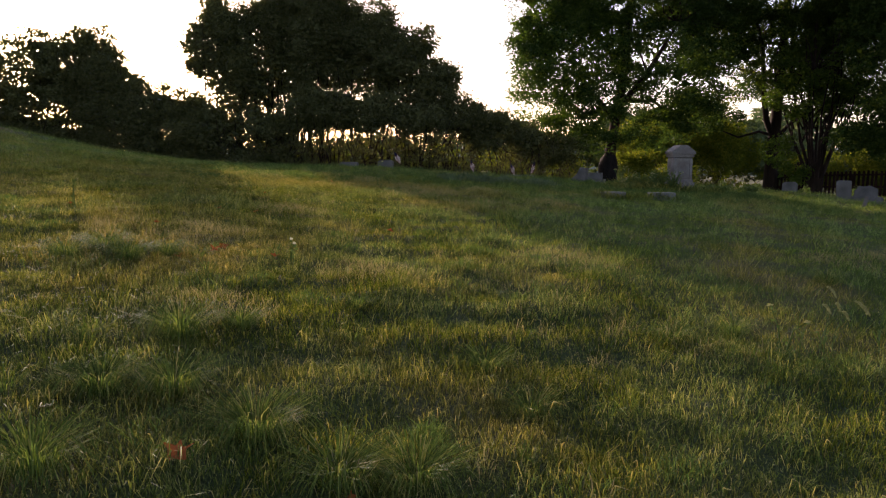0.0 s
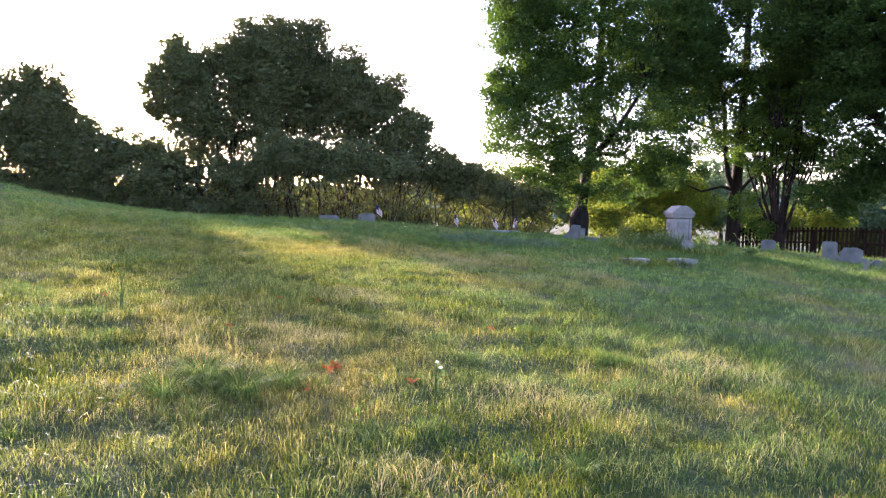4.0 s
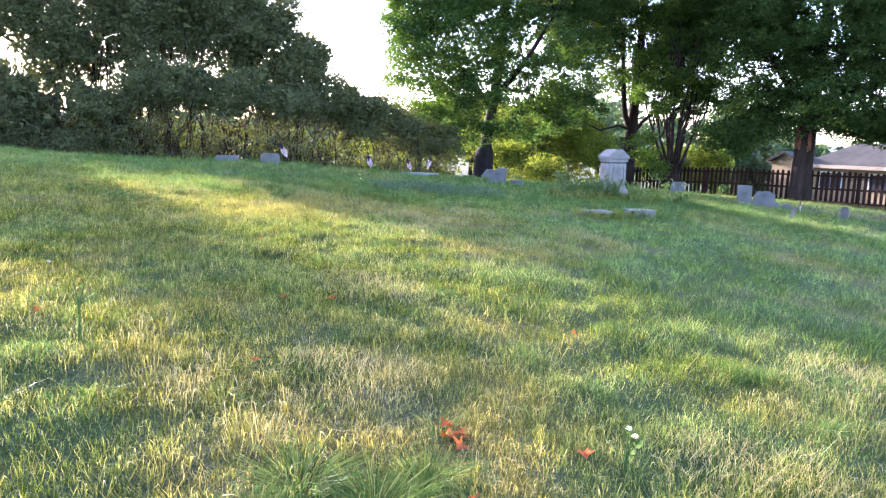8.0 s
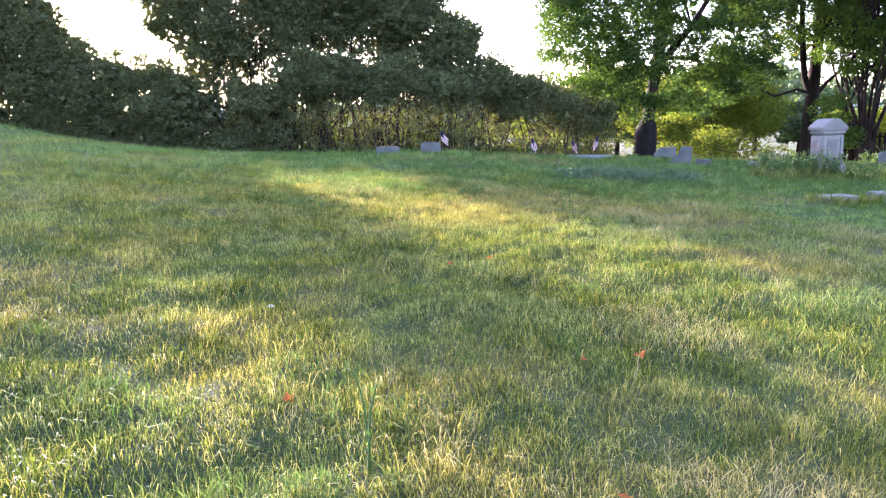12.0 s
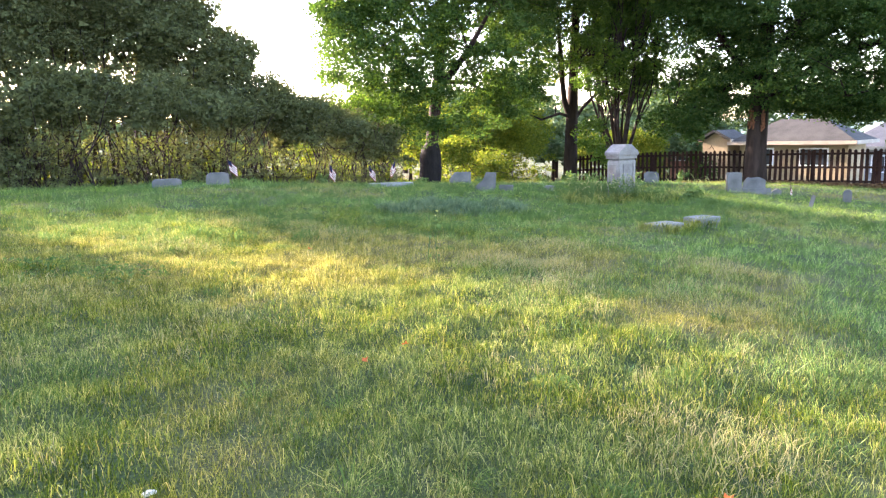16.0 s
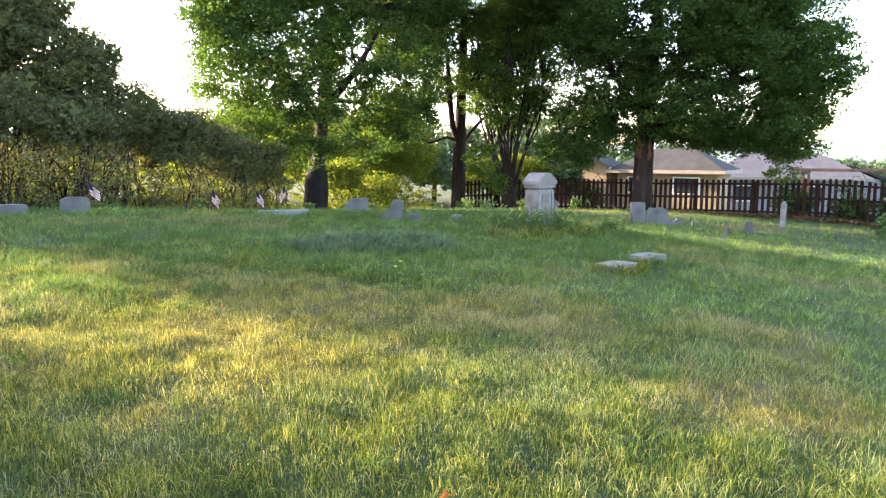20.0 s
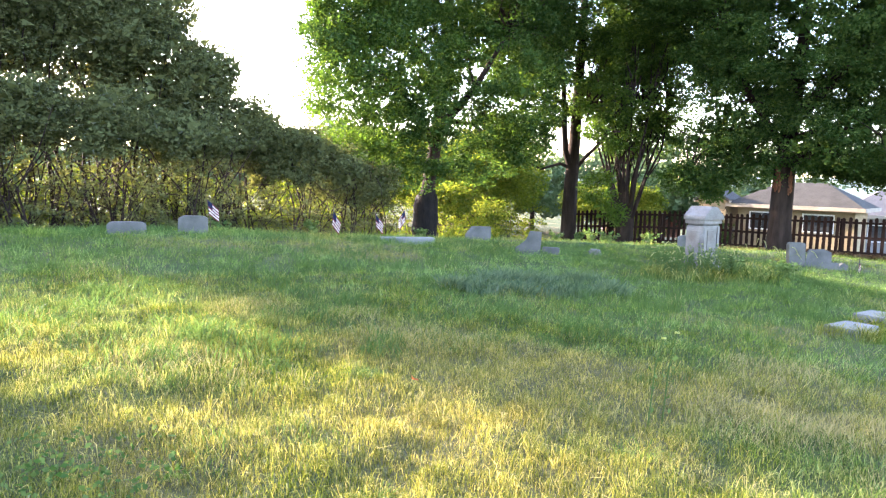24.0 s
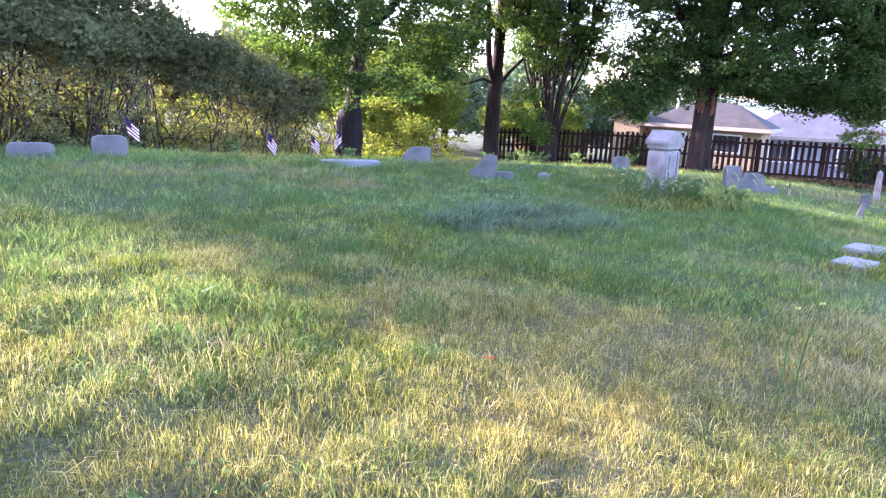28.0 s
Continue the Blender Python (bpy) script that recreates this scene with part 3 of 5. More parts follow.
def lump_points(lumps, count, seed, shell=0.55):
    """Cluster centres in a union of ellipsoids, denser towards the outside."""
    r = np.random.default_rng(seed)
    vol = np.array([l[3] * l[4] * l[5] for l in lumps]) ** 0.75
    pick = r.choice(len(lumps), count, p=vol / vol.sum())
    l = np.array(lumps)[pick]
    d = r.normal(0, 1, (count, 3))
    d /= np.linalg.norm(d, axis=1)[:, None]
    return l[:, :3] + d * l[:, 3:6] * (r.uniform(0, 1, count) ** (1 / 3) * (1 - shell) + shell * r.uniform(0.75, 1.0, count))[:, None]


def with_core(outer, lumps, count, per, size, seed):
    """Adds the large shaded leaves deep inside a crown to its fine outer leaves."""
    inner = [(x, y, z, 0.72 * a, 0.72 * b, 0.72 * c) for x, y, z, a, b, c in lumps]
    v, f = leaf_cloud(lump_points(inner, count, seed, 0.1), np.full(count, 0.5), per, size, seed + 1, facets=1)
    return np.concatenate([outer, v]), np.arange(len(outer) + len(v))


def tree(name, x, y, label, trunk, limbs, lumps, leaf_mat, clusters, per, leaf, cluster_r, seed, bark=None, extra=None, flat=0.6, core=0):
    """Trunk and limbs as bending tapered tubes, twigs into the crown, leaves in clusters. All places are from the tree's foot."""
    t = thing(name, on_ground(x, y), label, "tree")
    r = np.random.default_rng(seed)
    path, radii = trunk
    v, f = tubes([(path, radii, 14)])
    ridge = 1 + 0.07 * np.sin(7 * np.arctan2(v[:, 1], v[:, 0]) + 2 * v[:, 2]) * (v[:, 2] < 4)
    v[:, :2] *= ridge[:, None]
    part("trunk", mesh_of("trunk", v, f, bark or M_BARK, True), None, t)
    centres = lump_points(lumps, clusters, seed)
    for p, q in limbs:
        v, f = tubes([(p, q, 8)])
        part("limb", mesh_of("limb", v, f, M_BARK, True), None, t)
    arms = []
    joints = np.array([tuple(p[k]) for p, q in limbs for k in range(1, len(p))] or [tuple(path[-1])])
    for c in centres[:: max(1, clusters // 120)]:
        j = joints[np.argmin(((joints - c) ** 2).sum(1))]
        m = (j + c) / 2 + r.normal(0, 0.18, 3) + np.array([0, 0, 0.15])
        arms.append(([tuple(j), tuple(m), tuple(c)], [0.045, 0.028, 0.010], 5))
    v, f = tubes(arms)
    tagged(part("twig_work", mesh_of("twig_work", v, f, M_BARK, True), None, t), kind="stuff")
    v, f = leaf_cloud(centres, cluster_r * r.uniform(0.6, 1.4, clusters), per, leaf, seed + 1, flat, 1)
    if core:
        v, f = with_core(v, lumps, core, 10, 0.2, seed + 8)
    part("crown", mesh_of("crown", v, f, leaf_mat), None, t)
    # Extra lighter clusters paint the sunlit parts of the crown.
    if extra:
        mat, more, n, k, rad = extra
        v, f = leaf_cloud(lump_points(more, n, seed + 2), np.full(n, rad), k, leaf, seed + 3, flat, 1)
        part("sun_tinted_foliage", mesh_of("sun_tinted_foliage", v, f, mat), None, t, "leaves with sunlight painted in as yellow-green")
    return t


# the dark-footed maple at the hedge's end
tree("maple_tree", 6.8, 35.9, "large maple with a black swollen foot and low hanging boughs",
     ([(0, 0, -0.3), (0, 0, 0.3), (0.0, 0, 1.2), (0.06, 0, 1.9), (0.15, 0, 2.6), (0.5, 0, 5), (0.8, 0.2, 8), (0.9, 0.2, 12), (0.8, 0.2, 16)], [0.40, 0.34, 0.30, 0.27, 0.25, 0.24, 0.2, 0.13, 0.05]),
     [([(0.4, 0, 4.2), (1.6, -0.6, 5.8), (2.8, -1.0, 8)], [0.17, 0.13, 0.05]), ([(0.3, 0, 3.6), (-1.4, -0.6, 5.4), (-3.2, -1.0, 6.6)], [0.15, 0.1, 0.04]),
      ([(0.6, 0, 6), (-1.2, 1, 8.5), (-2.4, 1.4, 11)], [0.15, 0.1, 0.04]), ([(0.4, 0, 4.6), (2.2, 0.5, 4.6), (3.6, 0.2, 3.6)], [0.12, 0.08, 0.03])],
     [(-2.2, -0.5, 6.6, 3.0, 2.6, 2.7), (-3.6, -0.3, 8.6, 1.8, 1.8, 2.2), (-3.4, -0.2, 12.5, 2.0, 2.0, 2.4), (0.6, 0, 10.5, 4.4, 3.6, 3.6), (2.6, -0.4, 6.2, 2.8, 2.6, 2.8), (3.8, -0.2, 4.2, 1.5, 1.5, 1.5), (-0.8, -1.2, 4.6, 1.5, 1.2, 1.2), (-2.2, 0, 11, 2.6, 2.5, 2.6), (1.2, 0.2, 15, 4.2, 3.6, 3.2), (3.6, 0, 10.5, 2.8, 2.6, 3.0), (4.6, 0.4, 7.4, 1.8, 1.8, 1.7), (5.4, 0.5, 9.6, 2.0, 2.0, 2.2), (6.0, 0.6, 12.2, 2.4, 2.2, 2.4), (0.2, -0.6, 3.5, 1.7, 1.0, 1.1), (-1.8, -0.4, 3.2, 1.5, 1.0, 1.0), (2.2, -0.5, 3.2, 1.3, 1.0, 1.0), (0.3, -0.8, 2.7, 1.1, 0.6, 0.6), (-0.8, -0.7, 2.5, 0.9, 0.6, 0.6)],
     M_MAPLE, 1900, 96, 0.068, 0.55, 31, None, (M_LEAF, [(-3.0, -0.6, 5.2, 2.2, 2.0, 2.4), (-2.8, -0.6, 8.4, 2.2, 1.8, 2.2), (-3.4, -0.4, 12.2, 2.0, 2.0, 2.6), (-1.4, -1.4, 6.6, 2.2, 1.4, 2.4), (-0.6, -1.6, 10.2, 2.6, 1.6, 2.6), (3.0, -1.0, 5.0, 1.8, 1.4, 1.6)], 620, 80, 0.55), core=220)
# the straight twin-limbed tree at the fence's end
tree("locust_tree", 16.0, 39.2, "tall slim tree with a straight trunk and thin boughs",
     ([(0, 0, -0.3), (0, 0, 0.4), (0.05, 0, 3), (0.2, 0, 6), (0.35, 0, 10), (0.4, 0, 17)], [0.44, 0.36, 0.31, 0.25, 0.2, 0.08]),
     [([(0.05, 0, 3.5), (-0.42, -0.1, 4.5), (-0.62, -0.2, 5.6), (-0.9, -0.3, 8.2), (-1.8, -0.3, 11.5)], [0.17, 0.15, 0.14, 0.1, 0.05]), ([(0.1, 0, 3.4), (0.7, -0.1, 4.2), (1.7, -0.2, 5.1), (2.6, -0.3, 6.2)], [0.11, 0.09, 0.07, 0.03]),
      ([(0.05, 0, 3.7), (-0.8, -0.2, 3.9), (-1.9, -0.3, 3.6), (-3.0, -0.4, 4.0)], [0.09, 0.07, 0.05, 0.02]), ([(0.3, 0, 7), (1.8, 0, 9), (2.8, 0, 11)], [0.12, 0.08, 0.03]),
      ([(0.2, 0, 6.2), (-1.3, 0.1, 7.0), (-2.6, 0.1, 7.4)], [0.08, 0.05, 0.02])],
     [(0, 0, 12, 5.0, 3.6, 3.2), (0, 0, 16.5, 4.4, 3.6, 2.8), (3.6, -1.2, 12, 2.8, 2.8, 3.2), (-4.0, -0.8, 11.5, 2.4, 2.4, 2.8), (0.6, -0.4, 8.8, 3.4, 2.4, 1.4), (3.2, -1.0, 9.4, 2.4, 2.2, 1.6), (-3.4, -0.6, 8.6, 2.0, 1.8, 1.4), (6.0, -2.4, 10.6, 2.2, 2.0, 2.6), (-2.6, -0.3, 7.6, 1.8, 1.6, 0.9), (2.6, -0.2, 7.4, 2.0, 1.6, 0.9), (-3.0, -0.3, 4.6, 1.5, 1.2, 0.7), (2.9, -0.2, 5.8, 1.2, 1.2, 0.5), (1.6, -0.3, 6.6, 1.6, 1.4, 0.8), (-1.4, 0.2, 6.2, 1.3, 1.2, 0.7)],
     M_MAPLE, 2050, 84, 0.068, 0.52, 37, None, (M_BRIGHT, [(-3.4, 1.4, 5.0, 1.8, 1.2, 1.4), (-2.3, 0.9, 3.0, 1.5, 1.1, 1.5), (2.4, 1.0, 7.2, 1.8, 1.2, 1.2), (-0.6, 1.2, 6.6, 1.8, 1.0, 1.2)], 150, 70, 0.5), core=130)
# the many-stemmed small tree against the fence
stems = []
rs = random.Random(4)
for k in range(15):
    a = 2 * math.pi * (k + rs.uniform(-0.3, 0.3)) / 15
    out = rs.uniform(0.35, 1.0)
    sx, sy = out * math.cos(a), 0.8 * out * math.sin(a)
    stems.append(([(0.18 * sx, 0.18 * sy, 0.9), (0.62 * sx, 0.62 * sy, 2.0), (1.15 * sx + rs.uniform(-0.1, 0.1), 1.1 * sy, 3.1), (1.75 * sx + rs.uniform(-0.2, 0.2), 1.7 * sy, 4.4), (2.2 * sx, 2.2 * sy, 6.2)], [0.13, 0.085, 0.06, 0.04, 0.015]))
    for u in range(2):
        bx, by, bz = 1.15 * sx, 1.1 * sy, 3.1 + 0.6 * u
        stems.append(([(bx, by, bz), (bx + rs.uniform(-0.5, 0.5), by + rs.uniform(-0.3, 0.3), bz + 0.8), (bx + rs.uniform(-0.9, 0.9), by + rs.uniform(-0.5, 0.5), bz + 2.0)], [0.042, 0.03, 0.012]))
tree("crape_tree", 17.0, 36.3, "vase-shaped tree with many bare stems from one stump",
     ([(0, 0, -0.3), (0, 0, 0.2), (0, 0, 0.7), (0.02, 0, 1.3)], [0.44, 0.36, 0.34, 0.36]), stems,
     [(0, 0, 6.6, 2.8, 2.4, 1.6), (0.2, 0, 8.4, 2.4, 2.2, 1.2), (-1.6, -0.3, 5.0, 1.2, 1.0, 0.8), (2.0, -0.2, 5.2, 1.2, 1.0, 0.9), (0.4, 0.2, 4.6, 1.2, 1.0, 0.6), (-1.9, -0.5, 2.6, 0.7, 0.7, 0.8), (-1.3, -0.6, 1.6, 0.6, 0.5, 0.5)], M_LEAF, 470, 76, 0.062, 0.45, 41, core=60)
# the great spreading tree before the house
tree("oak_tree", 19.9, 30.6, "great dark spreading tree with reddish torn bark",
     ([(0, 0, -0.3), (0, 0, 0.25), (0.0, 0, 1.2), (0.03, 0, 2.8), (0.1, 0, 4.5), (0.3, -0.2, 8), (0.4, -0.3, 12)], [0.58, 0.48, 0.43, 0.40, 0.36, 0.24, 0.08]),
     [([(0, 0, 3.6), (1.6, -2.2, 5.2), (2.8, -4.6, 6.0), (3.0, -5.9, 5.6)], [0.22, 0.16, 0.1, 0.04]), ([(0, 0, 4.0), (-1.4, 0.6, 6), (-2.4, 1.2, 8.5)], [0.2, 0.13, 0.05]),
      ([(0.1, 0, 5), (2.6, -0.6, 8), (4.2, -1.4, 11)], [0.2, 0.13, 0.05]), ([(0.1, -0.1, 5), (0.2, -3.2, 8), (0.2, -5.4, 10.5)], [0.2, 0.13, 0.05]), ([(0, 0, 3.4), (0.3, -1.6, 4.0), (0.8, -3.6, 3.6)], [0.12, 0.08, 0.03]),
      ([(0.1, 0, 4.4), (3.0, -2.0, 5.8), (5.4, -3.3, 5.8), (6.5, -3.9, 4.6)], [0.18, 0.11, 0.06, 0.02]), ([(2.4, -4.0, 5.8), (2.9, -4.8, 4.0), (2.9, -5.0, 2.2)], [0.07, 0.04, 0.015]), ([(0, 0, 3.5), (-1.2, 1.2, 3.7), (-2.6, 2.4, 3.1)], [0.12, 0.07, 0.02])],
     [(0.4, -1.0, 9.5, 5.0, 5.6, 4.6), (0.4, -0.8, 14.5, 4.6, 4.8, 3.4), (-2.0, 1.8, 10, 2.6, 2.8, 3.8), (-3.6, 2.6, 11.5, 2.6, 2.8, 3.2), (1.8, -4.2, 7.4, 3.2, 3.2, 3.3), (-1.4, 1.2, 6.4, 2.4, 2.4, 2.6), (3.4, -5.4, 5.8, 1.8, 1.8, 2.0), (5.2, -3.2, 6.6, 1.6, 1.6, 1.8), (6.4, -3.8, 4.6, 0.8, 0.8, 1.4), (4.2, -2.5, 9.0, 2.2, 2.2, 2.2), (0.2, -1.8, 4.6, 2.2, 2.6, 1.5), (2.2, -4.2, 3.9, 1.6, 1.8, 1.0), (-1.4, 1.6, 4.2, 1.8, 1.7, 1.1), (-1.9, 1.9, 3.1, 1.3, 1.3, 0.8), (-2.7, 2.5, 2.9, 1.0, 1.0, 0.7), (1.5, -2.1, 3.6, 1.3, 1.4, 0.7), (3.0, -4.8, 3.3, 1.3, 1.4, 0.9), (4.3, -3.4, 4.4, 1.3, 1.3, 0.9), (1.6, -1.0, 3.5, 1.3, 1.2, 0.6), (2.9, -1.8, 3.4, 1.3, 1.2, 0.7), (3.9, -2.4, 3.3, 1.1, 1.1, 0.7), (-2.9, 2.6, 2.7, 0.9, 0.9, 0.6), (-2.0, 1.8, 2.5, 1.0, 1.0, 0.5), (-0.9, 0.5, 3.3, 1.0, 1.0, 0.6), (2.6, -3.2, 3.0, 1.3, 1.3, 0.6), (3.9, -4.6, 2.9, 1.1, 1.1, 0.6)],
     M_MAPLE, 2750, 98, 0.068, 0.6, 43, None, (M_LEAF, [(2.7, -4.9, 1.75, 0.8, 0.7, 0.4), (2.8, -4.9, 2.5, 0.5, 0.5, 0.5)], 40, 24, 0.3), core=1000)


def shrub(x, y, tall, wide, seed, mat, label, name="hedge_tree", stems_n=5, low=0.3, per=46, dens=9.0, leaf=0.085, deep=1.6, under=1.0, core=True):
    """A hedge tree: a handful of thin crooked stems from the ground under a rounded, ragged crown."""
    r = np.random.default_rng(seed)
    t = thing(name, on_ground(x, y), label, "tree", "hedge along the graveyard")
    arms = []
    for k in range(stems_n):
        a, d = r.uniform(0, 6.283), r.uniform(0.05, 0.45) * wide
        bx, by = d * math.cos(a), 0.6 * d * math.sin(a)
        ex, ey = bx + r.normal(0, 0.3) * wide, by + r.normal(0, 0.25) * deep
        arms.append(([(bx, by, -0.2), (bx + r.normal(0, 0.4), by, 0.3 * tall), ((bx + ex) / 2 + r.normal(0, 0.15), (by + ey) / 2, 0.55 * tall), (ex, ey, 0.85 * tall)],
                     [0.012 + 0.006 * tall * r.uniform(0.3, 1), 0.010 + 0.0045 * tall * r.uniform(0.3, 1), 0.018, 0.008], 6))
    for a in arms:
        v, f = tubes([a])
        part("stem", mesh_of("stem", v, f, M_BARK, True), None, t)
    mid = (low + 1) / 2 * tall
    lumps = [(0, 0, mid, wide * 0.55, deep, (1 - low) / 2 * tall)]
    for k in range(5):
        lumps.append((r.uniform(-0.5, 0.5) * wide, r.uniform(-0.5, 0.5) * deep, r.uniform(low + 0.08, 0.93) * tall, wide * 0.28, deep * 0.6, tall * r.uniform(0.09, 0.16)))
    n = int(dens * wide * deep ** 0.5 * tall ** 0.9)
    c = lump_points(lumps, n, seed + 1)
    v, f = leaf_cloud(c, 0.46 * r.uniform(0.6, 1.4, n), per, leaf, seed + 2, facets=1)
    if core:
        v, f = with_core(v, lumps, n // 2, 12, 0.15, seed + 8)
    part("crown", mesh_of("crown", v, f, mat), None, t)
    arms = []
    for k in range(int(12 + 9 * wide)):
        p = np.array([r.uniform(-0.6, 0.6) * wide, r.uniform(-0.7, 0.3) * deep, r.uniform(0.1, 2.2)])
        q = p + r.normal(0, 1, 3) * np.array([0.5, 0.25, 0.55])
        arms.append(([tuple(p), tuple((p + q) / 2 + r.normal(0, 0.08, 3)), tuple(q)], [0.014, 0.010, 0.005], 4))
    v, f = tubes(arms)
    tagged(part("tangle", mesh_of("tangle", v, f, M_BARK, True), None, t), kind="stuff")
    n = int((34 + 26 * wide) * under)
    c = np.stack([r.uniform(-0.6, 0.6, n) * wide, r.uniform(-0.7, 0.3, n) * deep, r.uniform(0.03, 1.0, n) ** 1.2 * max(1.0, min(2.4, low * tall + 0.4))], -1)
    v, f = leaf_cloud(c, r.uniform(0.15, 0.35, n), 30, leaf * 0.8, seed + 3, facets=1)
    part("undergrowth", mesh_of("undergrowth", v, f, mat), None, t)


# each: place, level of the top, width, foot of the leaves as a share of the height
# The first three low trees are out of view, added to block light and sky.
LOW_HEDGE = [(-28, 34.0, 7.8, 3.2, 0.05), (-25.4, 34.0, 7.3, 3.0, 0.05), (-23, 34.0, 7.4, 2.4, 0.05), (-20.9, 34.0, 8.2, 2.0, 0.05), (-19.5, 34.1, 7.9, 1.5, 0.05), (-18.4, 34.2, 7.9, 1.4, 0.05), (-17.5, 34.2, 8.1, 1.1, 0.05), (-17.0, 34.3, 7.9, 0.9, 0.05), (-16.0, 34.2, 5.6, 1.3, 0.06), (-14.9, 34.2, 5.4, 1.6, 0.08), (-13.6, 34.2, 5.1, 1.5, 0.08)]
TALL_HEDGE = [(-12.3, 34.7, 9.3, 1.6, 0.42), (-11.4, 34.7, 9.5, 1.7, 0.18), (-10.1, 34.9, 10.1, 2.2, 0.2), (-8.8, 35.0, 10.4, 2.4, 0.3), (-7.7, 34.5, 9.9, 1.8, 0.3), (-6.6, 35.2, 10.5, 3.0, 0.24), (-4.6, 35.0, 9.6, 2.7, 0.24), (-3.0, 34.8, 8.0, 2.3, 0.22), (-1.7, 34.5, 6.2, 2.1, 0.22), (-0.5, 34.0, 4.9, 2.0, 0.25), (1.0, 33.7, 4.0, 1.9, 0.25), (2.6, 34.2, 3.5, 1.8, 0.25), (4.2, 35.2, 3.0, 1.7, 0.2)]
FRONT_HEDGE = [(-12.5, 34.1, 4.6, 1.4, 0.08), (-12.2, 33.2, 3.9, 2.2, 0.1), (-10.3, 33.1, 3.8, 1.8, 0.1), (-9.0, 33.0, 4.0, 1.8, 0.1), (-7.8, 32.8, 4.4, 2.0, 0.26), (-6.2, 32.6, 4.7, 2.3, 0.34), (-4.2, 32.6, 4.5, 2.2, 0.34), (-2.2, 32.6, 4.0, 2.1, 0.34)]
for k, (hx, hy, top, hw, low) in enumerate(LOW_HEDGE + TALL_HEDGE + FRONT_HEDGE):
    ht = top - ground_at(hx, hy)
    low = max(low, 0.56) if hx > -9 and hy < 33 else max(low, 0.36 if ht > 6 else 0.46) if hx > -9 else low
    shrub(hx, hy, ht, hw, 200 + 7 * k, M_HEDGE, "dark overgrown hedge tree with thin crooked stems" if ht < 6 else "tall dark hedge tree standing over the row", low=low, stems_n=7 if hx < -11 else 12, per=58,
          dens=13.0 if hx < -19 else 30.0 if hx < -13 else 19.0 if ht > 6 else 15.0, leaf=0.085 if hx < -19 else 0.055, under=2.6 if hx < -12.9 else 1.6 if hx < -9 else 1.15)
for k, (hx, hy, ht, hw) in enumerate([(8.9, 37.6, 2.3, 2.2), (10.8, 38.6, 2.0, 2.0), (12.6, 41.5, 4.8, 2.6), (15.2, 43.0, 4.2, 2.6), (11.2, 43.6, 5.2, 3.0), (4.6, 38.5, 2.6, 2.4), (1.5, 37.5, 2.5, 2.6), (-1.4, 37.6, 2.6, 2.6), (-4.2, 37.9, 2.9, 2.8), (-7.2, 37.8, 2.8, 2.8), (-10.2, 38.2, 2.8, 2.8),
                                      (14.2, 45.0, 6.0, 3.6), (10.2, 46.0, 5.5, 3.6), (19.8, 42.5, 3.4, 2.6), (22.3, 41.2, 3.3, 2.2), (24.6, 44.5, 3.2, 2.6)]):
    shrub(hx, hy, ht, hw, 500 + 7 * k, M_BRIGHT, "sunlit yellow-green bush beyond the hedge", "bush", 4, 0.42 if hx > 8 else 0.12, 50, 13.0, 0.07, core=False)

# splinters of torn bark on the great tree's trunk
oak = bpy.data.objects["oak_tree"]
rb = random.Random(12)
for k in range(26):
    a = radians(rb.choice([178, 196, 248, 258]) + rb.uniform(-9, 9))
    tall = rb.uniform(0.15, 0.4)
    ob = part("torn_bark", prism([(-0.04, 0.02), (0.0, -0.03), (0.035, 0.03), (0.028, 0.5 * tall), (0.045, tall), (0.01, 0.92 * tall), (-0.02, tall * 1.04), (-0.03, 0.5 * tall)], 0.03, 0.0, 0.014, k), M_TORN, oak, "reddish strip of torn bark")
    ob.matrix_basis = pose(0.43 * math.cos(a), 0.43 * math.sin(a), rb.uniform(2.15, 3.2), rb.uniform(-9, 9), rb.uniform(-12, 12), math.degrees(a) + 90)

# the black, vine-swollen foot of the maple
maple = bpy.data.objects["maple_tree"]
v, f = tubes([([(-0.02, 0, -0.2), (0, -0.02, 0.15), (-0.05, 0, 0.5), (0.0, -0.03, 0.95), (-0.02, 0, 1.35), (0.05, 0, 1.7), (0.08, 0, 1.95), (0.1, 0, 2.12)], [0.52, 0.47, 0.47, 0.48, 0.46, 0.40, 0.30, 0.16], 18)])
swell = np.array([1 + 0.16 * noise.noise(Vector(p) * 3.1) + 0.10 * noise.noise(Vector(p) * 8.0) for p in v])
v[:, :2] *= swell[:, None]
part("swollen_foot", mesh_of("swollen_foot", v, f, M_IVY, True), None, maple, "black vine-choked swelling at the foot")


